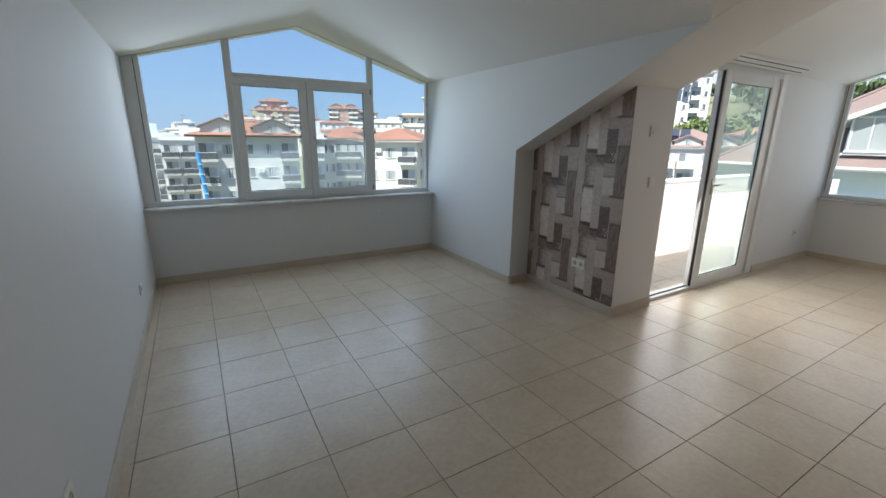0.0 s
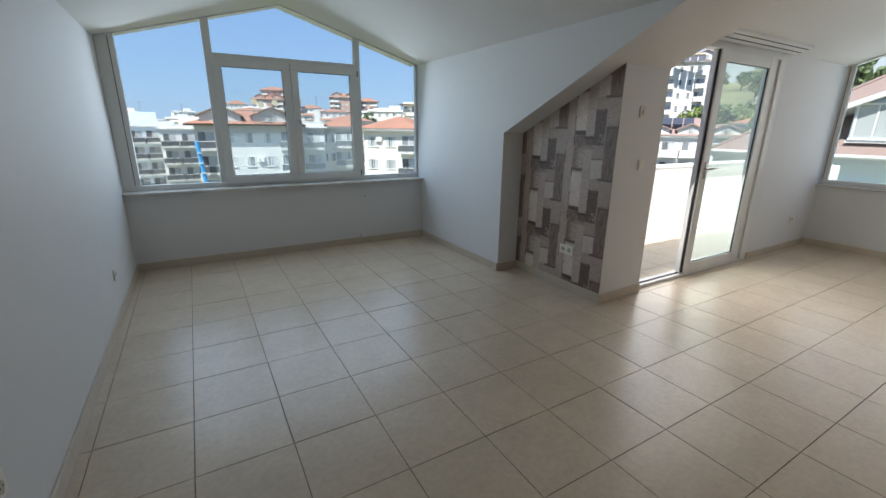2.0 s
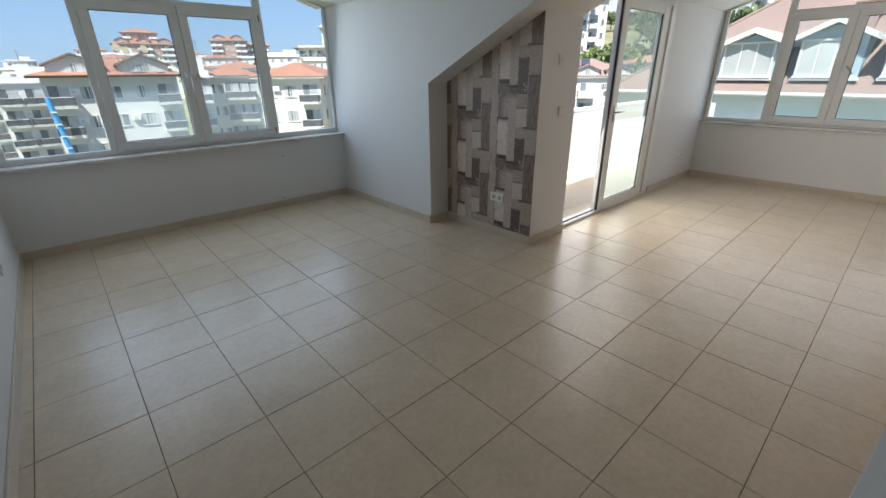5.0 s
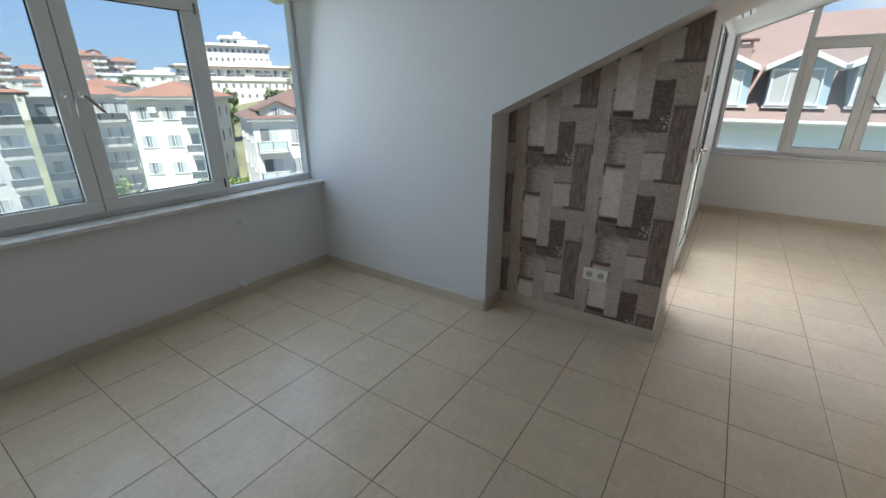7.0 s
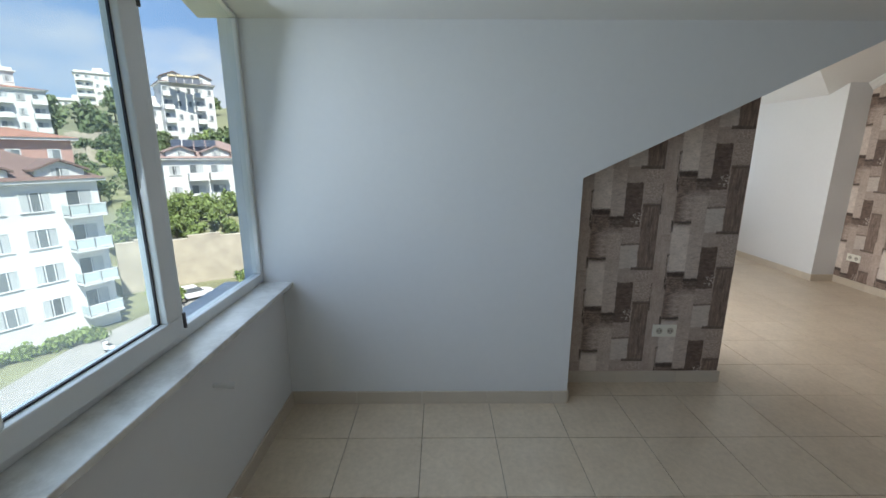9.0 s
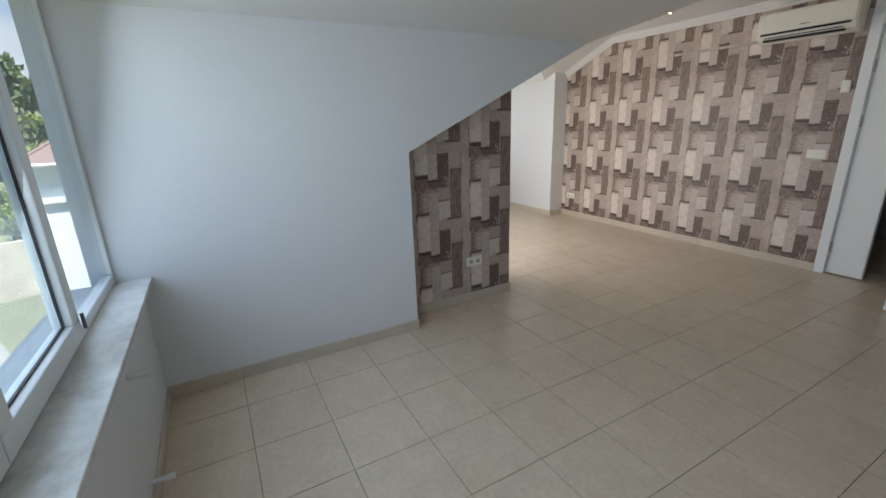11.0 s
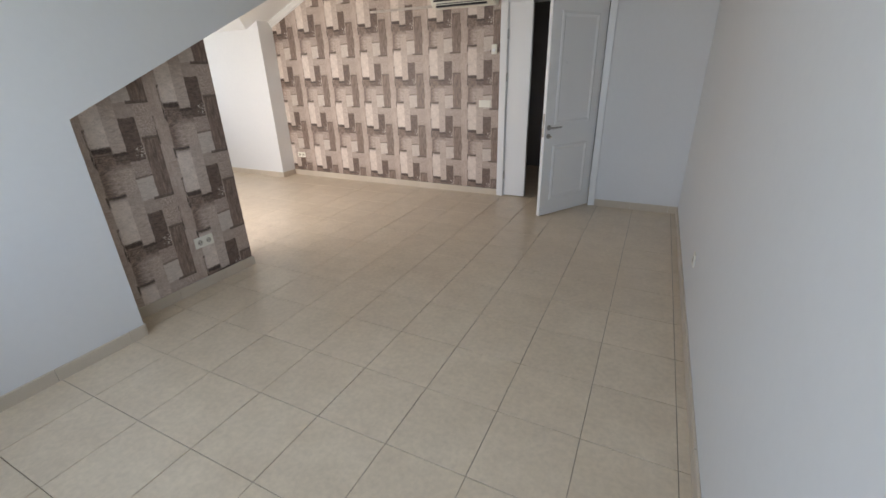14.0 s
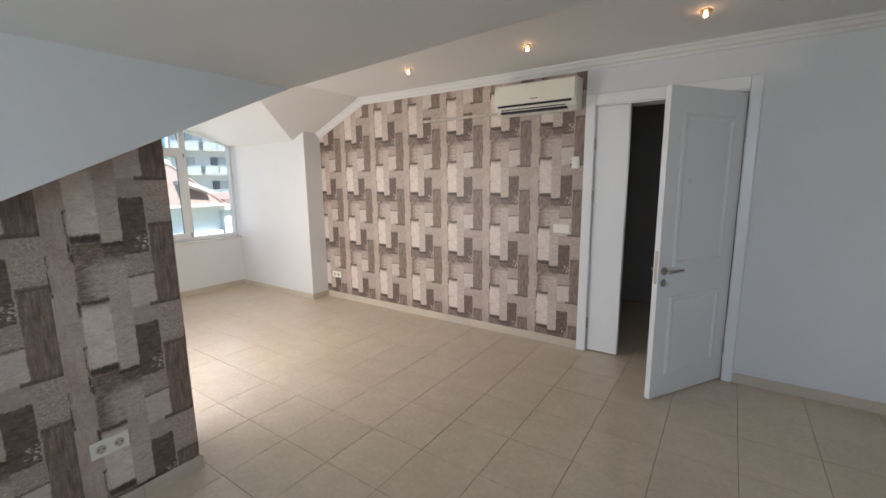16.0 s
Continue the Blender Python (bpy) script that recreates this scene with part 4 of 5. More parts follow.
def balcony(parent, m, w, d, material, kind):
    bm = boxed(-w / 2, w / 2, -d, 0, -0.18, 0.0)
    b = part("balcony", bm, M["fac_white"], parent)
    b.matrix_local = m
    if kind == "solid":
        bm = box(box(boxed(-w / 2, w / 2, -d, -d + 0.1, 0, 0.95), -w / 2, -w / 2 + 0.1, -d, 0, 0, 0.95), w / 2 - 0.1, w / 2, -d, 0, 0, 0.95)
        part("parapet", bm, material, b)
    else:
        bm = box(box(boxed(-w / 2, w / 2, -d, -d + 0.03, 0.12, 0.9), -w / 2, -w / 2 + 0.03, -d, 0, 0.12, 0.9), w / 2 - 0.03, w / 2, -d, 0, 0.12, 0.9)
        part("balustrade", bm, material, b)
        for i in range(2 if parent.matrix_world.translation.length > 90 else 3):
            px = (-w / 2 + 0.03, w / 2 - 0.03, 0.0)[i]
            part("post", boxed(px - 0.03, px + 0.03, -d - 0.035, -d - 0.002, 0.0, 0.93), M["rail_dark"], b)
        bm = box(boxed(-w / 2, w / 2, -d - 0.03, -d + 0.05, 0.9, 0.97), -w / 2, w / 2, -d - 0.03, -d + 0.05, 0.02, 0.1)
        part("rail", bm, M["fac_white"], b)


def block(az, dist, w, d, turn, floors, top, label, wall="fac_white", roof="flat", roof_mat="roof_orange", cols=4, kinds=("two",), balc=(), balc_mat="fac_white", balc_kind="solid", roof_h=2.2, storey=3.0, dormers=0, side=True, over=0.5, eave_mat="fac_white", dorm=3.6, high=1.0, units=()):
    """An apartment house. top is the eaves' height; turn is the facade's turn from facing the origin."""
    x, y = polar(az, dist)
    b = empty("apartment_building", pose(x, y, top, 0, 0, -az + turn), label, "building")
    low = min(-floors * storey, land(x, y) - top - 1.0)
    part("wall", boxed(-w / 2, w / 2, 0, d, low, 0), M[wall], b)
    part("cornice", boxed(-w / 2 - over, w / 2 + over, -over, d + over, -0.02, 0.22), M[eave_mat], b)
    if roof == "hip":
        bm = bmesh.new()
        o, r = over + 0.1, min(w, d) * 0.5
        base = [(-w / 2 - o, -o, 0.22), (w / 2 + o, -o, 0.22), (w / 2 + o, d + o, 0.22), (-w / 2 - o, d + o, 0.22)]
        if w >= d:
            ridge = [(-w / 2 + r, d / 2, roof_h), (w / 2 - r + 0.01, d / 2, roof_h)]
            faces = ((0, 1, 5, 4), (1, 2, 5), (2, 3, 4, 5), (3, 0, 4))
        else:
            ridge = [(0, r, roof_h), (0, d - r + 0.01, roof_h)]
            faces = ((0, 1, 4), (1, 2, 5, 4), (2, 3, 5), (3, 0, 4, 5))
        vs = [bm.verts.new(p) for p in base + ridge]
        for f in faces:
            bm.faces.new([vs[i] for i in f])
        bm.faces.new([vs[i] for i in (3, 2, 1, 0)])
        part("roof", bm, M[roof_mat], b)
    elif roof == "flat":
        part("roof", box(boxed(-w / 2, w / 2, 0, 0.2, 0.22, 0.9), w * 0.05, w * 0.35, d * 0.3, d * 0.7, 0.22, 2.6), M[wall], b)
    for fl in range(floors):
        z = -1.55 - storey * fl
        for c in range(cols):
            cx = -w / 2 + w * (c + 0.5) / cols
            if c in balc:
                put_window(b, "door", pose(cx, -0.01, z - 0.25))
                balcony(b, pose(cx, 0, z - 1.3), w / cols * 0.92, 1.25, M[balc_mat], balc_kind)
            else:
                put_window(b, kinds[c % len(kinds)], pose(cx, -0.01, z))
        if side:
            for sx, rot in ((w / 2 + 0.01, 90), (-w / 2 - 0.01, -90)):
                for k in range(max(1, int(d / 4))):
                    put_window(b, "one", pose(sx, d * (k + 0.5) / max(1, int(d / 4)), z, 0, 0, rot))
    for i in range(dormers):
        cx = -w / 2 + w * (i + 0.5) / dormers
        dw = min(dorm, w / dormers * 0.86)
        e, t = 0.22 + 1.03 * high, 0.22 + 1.03 * high + dw * 0.21
        dm = part("dormer", prism(bmesh.new(), [(cx - dw / 2, 0.0, 0.22), (cx + dw / 2, 0.0, 0.22), (cx + dw / 2, 0.0, e), (cx, 0.0, t), (cx - dw / 2, 0.0, e)], (0, d * 0.45, 0)), M[wall], b)
        bm = prism(prism(bmesh.new(), [(cx - dw / 2 - 0.3, -0.35, e - 0.1), (cx, -0.35, t + 0.03), (cx, -0.35, t + 0.22), (cx - dw / 2 - 0.3, -0.35, e + 0.08)], (0, d * 0.5, 0)), [(cx + dw / 2 + 0.3, -0.35, e - 0.1), (cx + dw / 2 + 0.3, -0.35, e + 0.08), (cx, -0.35, t + 0.22), (cx, -0.35, t + 0.03)], (0, d * 0.5, 0))
        part("dormer_roof", bm, M["soffit" if eave_mat == "soffit" else roof_mat], dm)
        put_window(b, "two", Matrix.Translation((cx, -0.01, 0.22 + 0.72 * high)) @ Matrix.Diagonal((0.9, 1, 0.6, 1)))
    for ux, uz in units:
        u = part("condenser", boxed(-0.42, 0.42, -0.32, -0.02, -0.3, 0.3, 0.03), M["unit_white"], b, "white outdoor cooling unit")
        u.matrix_local = pose(ux, 0, uz)
        part("fan_grille", rod(bmesh.new(), (-0.1, -0.33, 0), (-0.1, -0.325, 0), 0.2, seg=14), M["balc_pale"], u)
    if roof == "flat":
        m = part("mast", rod(rod(bmesh.new(), (w * 0.2, d * 0.4, 2.6), (w * 0.2, d * 0.4, 4.6), 0.04, seg=6), (w * 0.2 - 0.6, d * 0.4, 4.3), (w * 0.2 + 0.6, d * 0.4, 4.3), 0.03, seg=6), M["steel"], b)
    return b


# north, seen through the gable window
block(-5.6, 96, 15, 12, 4, 6, 1.1, "white and pale blue apartment block with stepped balconies", "fac_blue", cols=6, kinds=("two",), balc=(0, 1, 3, 4, 5), balc_mat="balc_dark", balc_kind="glass", storey=2.85, over=0.3, units=((0.2, -3.2), (0.2, -6.0)))
block(-0.9, 88, 5.5, 9, 0, 6, 0.7, "white apartment wing with glass balconies", "fac_white", cols=2, balc=(0, 1), balc_mat="balc_dark", balc_kind="glass", storey=2.85, over=0.3, side=False)
block(6.4, 62, 12.2, 10, 1, 5, 1.4, "grey-white apartment house with orange gabled roof and dark balconies", "fac_grey", roof="hip", cols=5, kinds=("two", "two", "one"), balc=(0, 4), balc_mat="balc_dark", balc_kind="glass", dormers=2, dorm=4.7, high=0.95, roof_h=2.0, eave_mat="soffit", over=1.0, units=((-3.6, -1.4), (-3.6, -4.4), (-1.2, -7.3), (1.2, -4.3)))
block(13.9, 66, 3.0, 8, -2, 5, 1.2, "grey apartment wing with dark balconies", "fac_grey", cols=1, balc=(0,), balc_mat="balc_dark", balc_kind="glass", side=False)
block(17.2, 72, 6.6, 9, -6, 5, 1.2, "white apartment house with dark open balconies", "fac_cream", roof="hip", cols=5, kinds=("one",), balc=(2, 3, 4), balc_mat="balc_dark", balc_kind="glass", roof_h=1.7, units=((-1.0, -3.2),))
block(18.2, 84, 8.0, 9, -6, 2, 2.3, "white apartment house with dark open balconies", "fac_white", roof="hip", cols=4, kinds=("two",), roof_h=1.4, side=False)
block(23.6, 60, 7.6, 14, -16, 4, 1.0, "cream apartment house with orange hipped roof", "fac_cream", roof="hip", cols=3, kinds=("two",), balc=(2,), balc_mat="balc_dark", balc_kind="glass", roof_h=1.9, over=0.8, units=((-1.6, -1.2),))
block(40.0, 50, 15, 12, 14, 4, -1.0, "white four-storey house with brown roof and dormer windows", "fac_white", roof="hip", roof_mat="roof_brown", cols=5, kinds=("three",), balc=(0, 4), balc_mat="balc_pale", balc_kind="glass", dormers=3, dorm=3.4, high=0.75, roof_h=3.4)
block(43.0, 60, 9, 7, 14, 1, 2.6, "brick-red attic storey behind the brown roof", "fac_red", roof="hip", roof_mat="roof_orange", cols=3, kinds=("one",), roof_h=1.2, side=False)
block(60.0, 76, 14, 11, 8, 3, 0.4, "white villa with brown roof, gables and solar panels", "fac_white", roof="hip", roof_mat="roof_pink", cols=5, kinds=("two",), balc=(1, 2), balc_mat="fac_white", balc_kind="solid", dormers=3, high=0.8, roof_h=2.9)
# the hill
block(9.7, 300, 29, 16, 0, 5, 17.5, "red and white apartment block on the hill", "fac_red", roof="hip", cols=8, kinds=("two",), balc=(0, 1, 3, 4, 6, 7), roof_h=3.2, side=False, dormers=3, dorm=6, high=1.6, over=1.0)
block(9.5, 306, 16, 12, 0, 2, 23.4, "red and white apartment block on the hill", "fac_red", roof="hip", cols=4, balc=(0, 3), roof_h=2.6, side=False, over=1.0)
block(13.6, 310, 15, 12, 0, 3, 13, "white apartment block on the hill", "fac_white", roof="hip", cols=5, balc=(1, 2, 4), roof_h=2.6, side=False)
block(5.2, 320, 14, 12, 0, 3, 15, "white apartment block on the hill", "fac_white", roof="hip", cols=5, balc=(0, 2, 4), roof_h=2.6, side=False)
block(17.7, 300, 19, 14, 0, 5, 20.0, "red and white apartment block on the hill", "fac_red", roof="hip", cols=6, balc=(0, 1, 4, 5), roof_h=3.0, side=False, dormers=2, dorm=6, high=1.6, over=1.0)
block(20.6, 305, 13, 14, 0, 4, 18, "red and white apartment block on the hill", "fac_red", roof="hip", cols=5, balc=(0, 1, 3, 4), roof_h=3.0, side=False, over=1.0)
block(31.4, 190, 23, 14, 0, 3, 18.2, "white stepped hotel with long balconies", "fac_white", cols=12, kinds=("one",), balc=(), side=False, over=1.2)
block(31.3, 196, 9, 8, 0, 1, 21.4, "white stepped hotel with long balconies", "fac_white", cols=4, balc=(0, 1, 2, 3), side=False, over=0.9)
block(31.0, 165, 34, 16, 0, 1, 9.6, "cream hotel terrace floor with a red tiled edge", "fac_cream", cols=12, kinds=("door",), balc=(0, 2, 3, 5, 6, 8, 9, 11), balc_mat="balc_dark", balc_kind="glass", side=False, over=1.6, eave_mat="soffit")
block(31.0, 160, 30, 16, 0, 4, 5.6, "cream hotel wing with arcades", "fac_cream", cols=14, kinds=("one",), side=False, eave_mat="fac_cream")
block(43.8, 135, 17, 12, 6, 5, 14.6, "white apartment tower with balconies and a red roof", "fac_white", roof="hip", cols=6, balc=(0, 2, 3, 5), balc_mat="fac_white", roof_h=1.4, side=True, units=((0.5, -2), (-2.5, -5)))
block(43.8, 139, 8, 7, 6, 1, 18.6, "white rooftop storey of the apartment tower", "fac_white", cols=4, balc=(1, 2), side=False)
block(39.8, 150, 12, 12, 2, 4, 9.0, "white apartment house with balconies", "fac_white", roof="flat", cols=5, balc=(0, 2, 4), side=False)
block(51.5, 230, 11, 10, 0, 6, 32, "cream apartment tower on the hill", "fac_cream", cols=4, balc=(0, 1), side=False)
block(49.6, 240, 10, 10, 0, 3, 22, "cream apartment house on the hill", "fac_cream", cols=4, balc=(1, 2), side=False)
block(59.0, 125, 11, 10, 10, 7, 17.2, "white apartment tower with bay windows and yellow tanks", "fac_white", roof="hip", roof_mat="roof_brown", cols=5, balc=(0, 3), kinds=("one",), roof_h=2.2, dormers=2, dorm=5, high=1.2, units=((1.0, -4), (3.0, -7)))
block(55.6, 128, 7, 9, 10, 6, 12.0, "white apartment tower with bay windows", "fac_white", cols=3, balc=(0,), kinds=("one",), side=False)
block(66.5, 98, 9, 8, 0, 2, 2.6, "white house in the trees on the hillside", "fac_white", roof="hip", cols=3, balc=(1,), roof_h=1.6)
block(25.6, 230, 26, 12, 0, 3, 8.5, "distant white apartment rows", "fac_white", roof="hip", cols=8, balc=(1, 3, 6), roof_h=1.6, side=False)


def far_town():
    """Small white houses scattered over the slope behind the nearer ones."""
    rnd = random.Random(11)
    for _ in range(44):
        az = rnd.uniform(-9, 30)
        d = rnd.uniform(170, 420)
        x, y = polar(az, d)
        top = max(land(x, y) + rnd.uniform(6, 11), 1.4 + d * (rnd.uniform(0.004, 0.026) if az < 2 else rnd.uniform(0.008, 0.036)))
        block(az, d, rnd.uniform(9, 18), 10, rnd.uniform(-10, 10), 3, top, "small distant white house with an orange roof" , rnd.choice(("fac_white", "fac_white", "fac_cream")), roof="flat" if az < 2 else rnd.choice(("hip", "flat")), cols=5, kinds=("two",), balc=rnd.choice(((), (1,), (0, 3))), roof_h=1.5, side=False)


far_town()
# east
block(116.5, 62, 14, 12, 0, 6, 14.5, "white apartment block with deep shaded balconies", "fac_white", cols=4, kinds=("door",), balc=(0, 1, 2, 3), balc_mat="balc_pale", balc_kind="glass", side=False, units=((-5.2, -4.0), (1.8, -7.0)))
block(105.6, 60, 8.5, 12, 0, 6, 16.0, "blue glazed apartment block", "glass_blue", cols=5, kinds=("one",), side=False, storey=2.9)
block(88, 120, 22, 12, 0, 5, 17.0, "white apartment block on the wooded hill", "fac_white", cols=6, balc=(0, 2, 3, 5), side=False)
block(78, 118, 12, 12, 0, 5, 18.0, "white apartment block on the wooded hill", "fac_white", cols=4, balc=(0, 2), side=False)


def mansard():
    """The neighbouring house to the east: long rose-brown roof with white dormers over a pale blue wall."""
    x0, y0, y1, eave, ridge = 19.5, -6.7, 10.3, 0.6, 4.0
    b = empty("mansard_house", pose(x0, 0, eave), "neighbouring house with a rose-brown mansard roof and white dormers", "building")
    part("wall", boxed(0.35, 12, y0, y1, BASE - eave, -0.25), M["fac_blue"], b)
    part("cornice", boxed(-0.15, 0.4, y0 - 0.2, y1 + 0.2, -0.25, 0.0), M["fac_white"], b)
    part("gutter", rod(bmesh.new(), (-0.2, y0, -0.02), (-0.2, y1, -0.02), 0.07, seg=8), M["fac_white"], b)
    bm = bmesh.new()
    v = [bm.verts.new(p) for p in ((-0.1, y0, 0), (12.1, y0, 0), (12.1, y1, 0), (-0.1, y1, 0), (5.5, y0 + 2.4, ridge), (6.5, y0 + 2.4, ridge), (6.5, y1 - 5.5, ridge), (5.5, y1 - 5.5, ridge))]
    for f in ((0, 4, 7, 3), (1, 2, 6, 5), (0, 1, 5, 4), (2, 3, 7, 6), (4, 5, 6, 7), (3, 2, 1, 0)):
        bm.faces.new([v[i] for i in f])
    part("roof", bm, M["roof_pink"], b)
    for ya, yb in ((y0, y0 + 2.4), (y1, y1 - 5.5)):
        part("hip_ridge", rod(bmesh.new(), (-0.1, ya, 0.02), (5.5, yb, ridge + 0.02), 0.06, seg=8), M["roof_pink"], b)
    part("wing", boxed(0.05, 12, -13.0, y0 - 0.02, BASE - eave, -0.27), M["fac_blue"], b)
    part("wing_roof", boxed(-0.1, 12.1, -13.1, y0 - 0.01, -0.26, 0.22), M["roof_pink"], b)
    part("ledge", boxed(0.15, 0.5, y0, y1, -1.35, -1.15), M["fac_white"], b)
    k = ridge / 5.6

    def dormer(cy, w, xf, zb, h, peak, tail=0.0):
        """A gabled dormer; tail runs its roof down to one side."""
        d = part("dormer", prism(bmesh.new(), [(xf, cy - w, zb - 0.1), (xf, cy + w, zb - 0.1), (xf, cy + w, zb + h), (xf, cy, zb + h + peak), (xf, cy - w, zb + h)], (3.0, 0, 0)), M["dormer_blue_shaded"], b)
        lo, hi = cy - w - 0.18 + min(tail, 0), cy + w + 0.18 + max(tail, 0)
        fall = lambda y: zb + h + peak + 0.05 - abs(y - cy) * (peak + 0.06) / w
        bm = bmesh.new()
        for e in (lo, hi):
            prism(bm, [(xf - 0.3, e, fall(e)), (xf - 0.3, cy, fall(cy)), (xf - 0.3, cy, fall(cy) + 0.17), (xf - 0.3, e, fall(e) + 0.17)], (3.3, 0, 0))
        part("dormer_roof", bm, M["fac_white"], d)
        part("dormer_sill", boxed(xf - 0.08, xf + 0.05, cy - w - 0.05, cy + w + 0.05, zb - 0.12, zb - 0.04), M["fac_white"], d)
        put_window(b, "pale", Matrix.Translation((xf - 0.015, cy + 0.1, zb + 0.56)) @ pose(0, 0, 0, 0, 0, -90) @ Matrix.Diagonal((w / 1.35, 1, 0.76, 1)))

    for i in range(4):
        dormer(2.85 - 2.2 * i, 0.84, 0.35, 0.55, 1.2, 0.36)
    dormer(5.05, 0.95, 0.35, 0.55, 1.05, 0.34, 1.3)
    part("lower_roof", prism(bmesh.new(), [(0.0, -5.3, 0.9), (0.0, -5.3, 1.05), (0.0, -6.3, 0.62), (0.0, -6.3, 0.47)], (1.5, 0, 0)), M["fac_white"], b)
    for cy in (2.45, -3.4):
        c = part("chimney", boxed(2.6, 3.2, cy - 0.26, cy + 0.26, 1.5, 2.72), M["roof_pink"], b, "rose-brown chimney")
        part("chimney_cap", boxed(2.45, 3.35, cy - 0.42, cy + 0.42, 2.86, 2.91), M["roof_brown"], c)
        for dx in (2.65, 3.05):
            for dy in (-0.24, 0.14):
                part("chimney_pillar", boxed(dx, dx + 0.1, cy + dy, cy + dy + 0.1, 2.72, 2.86), M["roof_brown"], c)
    for i in range(5):
        put_window(b, "two", pose(0.34, 7.0 - i * 3.6, -2.9, 0, 0, -90))
        put_window(b, "two", pose(0.34, 7.0 - i * 3.6, -6.0, 0, 0, -90))


mansard()


def leaf_crown(name, centre, radius, n, material, parent, squash=0.8, size=0.35, seed=1):
    """A crown of many small leaf clumps round a few branch ends."""
    rnd = random.Random(seed)
    knots = []
    for _ in range(15):
        v = Vector((rnd.gauss(0, 1), rnd.gauss(0, 1), rnd.gauss(0, 1))).normalized() * radius * rnd.uniform(0.2, 0.8)
        knots.append((Vector((v.x, v.y, v.z * squash)), radius * rnd.uniform(0.22, 0.42)))
    verts, faces = [], []
    for _ in range(n):
        c, r = rnd.choice(knots)
        d = Vector((rnd.gauss(0, 1), rnd.gauss(0, 1), rnd.gauss(0, 1))).normalized() * r * rnd.uniform(0.35, 1.1)
        p = Vector(centre) + c + d
        e = Euler((rnd.uniform(0, 6.3), rnd.uniform(0, 6.3), rnd.uniform(0, 6.3))).to_matrix()
        s = size * rnd.uniform(0.6, 1.3)
        k = len(verts)
        for q in ((-s, 0, 0), (0, -s * 0.5, s * 0.12), (s, 0, 0), (0, s * 0.5, -s * 0.12)):
            verts.append(tuple(p + e @ Vector(q)))
        faces += [(k, k + 1, k + 2), (k, k + 2, k + 3)]
    data = bpy.data.meshes.new(name)
    data.from_pydata(verts, [], faces)
    data.materials.append(material)
    ob = new(name, data)
    ob.parent = parent
    return ob


def tree(x, y, height, radius, label, material="foliage", n=900, seed=1, size=0.35):
    z = land(x, y)
    t = empty("tree", pose(x, y, z), label, "tree")
    bm = rod(bmesh.new(), (0, 0, -0.5), (0.1, 0.05, height - radius * 0.7), 0.05 * height * 0.6, 0.02 * height * 0.6, 8)
    rnd = random.Random(seed)
    for _ in range(6):
        a = rnd.uniform(0, 6.3)
        h0 = height * rnd.uniform(0.35, 0.65)
        rod(bm, (0.05, 0.02, h0), (math.cos(a) * radius * 0.6, math.sin(a) * radius * 0.6, height - radius * rnd.uniform(0.4, 1.2)), 0.012 * height, 0.004 * height, 6)
    part("trunk", bm, M["bark"], t)
    leaf_crown("crown", (0, 0, height - radius), radius, n, M[material], t, 0.85, size, seed)
    return t


for i, (az, d, h, r) in enumerate(((29.0, 56, 7.5, 2.8), (31.5, 62, 7.0, 2.8), (26.0, 57, 7.5, 2.6), (20.0, 46, 9.5, 3.2), (23.5, 47, 8.6, 3.0), (26.5, 45, 8.2, 3.0), (17.5, 50, 9.0, 2.6), (52, 53, 4.5, 2.2), (61, 52, 4.0, 2.0))):
    x, y = polar(az, d)
    tree(x, y, h, r, "leafy green garden tree between the houses", "foliage", 2200, 10 + i, 0.22)
for i, (az, d, h, r) in enumerate(((63.8, 108, 9, 4.5), (66.8, 112, 16, 5.0), (69, 112, 17, 5.5), (72, 105, 18, 5.5), (75, 100, 15, 5), (78, 104, 16, 5), (51.5, 130, 9, 5), (54, 135, 8, 4.5), (21, 200, 14, 6), (16, 190, 10, 6), (23, 210, 12, 6))):
    x, y = polar(az, d)
    tree(x, y, h, r, "dark pine on the hill above the houses", "pine", 1300, 40 + i, 0.75)


def hillside_trees():
    rnd = random.Random(31)
    for i in range(40):
        az, d = rnd.uniform(46, 82), rnd.uniform(128, 235)
        x, y = polar(az, d)
        h = rnd.uniform(6, 11)
        tree(x, y, h, h * 0.42, "dark pine on the wooded hillside", "pine", 520, 300 + i, 0.7)
    for i in range(46):
        az, d = rnd.uniform(59, 84), rnd.uniform(86, 128)
        x, y = polar(az, d)
        h = rnd.uniform(5, 8)
        tree(x, y, h, h * 0.5, "round green tree on the slope", rnd.choice(("foliage", "pine")), 520, 420 + i, 0.5)
    for i in range(14):
        az, d = rnd.uniform(12, 36), rnd.uniform(80, 150)
        x, y = polar(az, d)
        tree(x, y, rnd.uniform(6, 9), 3.2, "leafy tree between the distant houses", "pine", 600, 360 + i, 0.5)


hillside_trees()


def crane():
    x, y = polar(1.6, 60)
    c = empty("crane_mast", pose(x, y, BASE), "blue steel hoist mast beside the apartment house", "hoist")
    part("mast", rod(bmesh.new(), (0.3, 0, 0), (-0.75, 0, 14.0), 0.27, 0.24, 8), M["crane_blue"], c)
    for i in range(11):
        z = 0.6 + i * 1.2
        part("rung", boxed(0.05 - z * 0.075, 0.55 - z * 0.075, -0.32, -0.2, z, z + 0.1), M["fac_blue"], c)


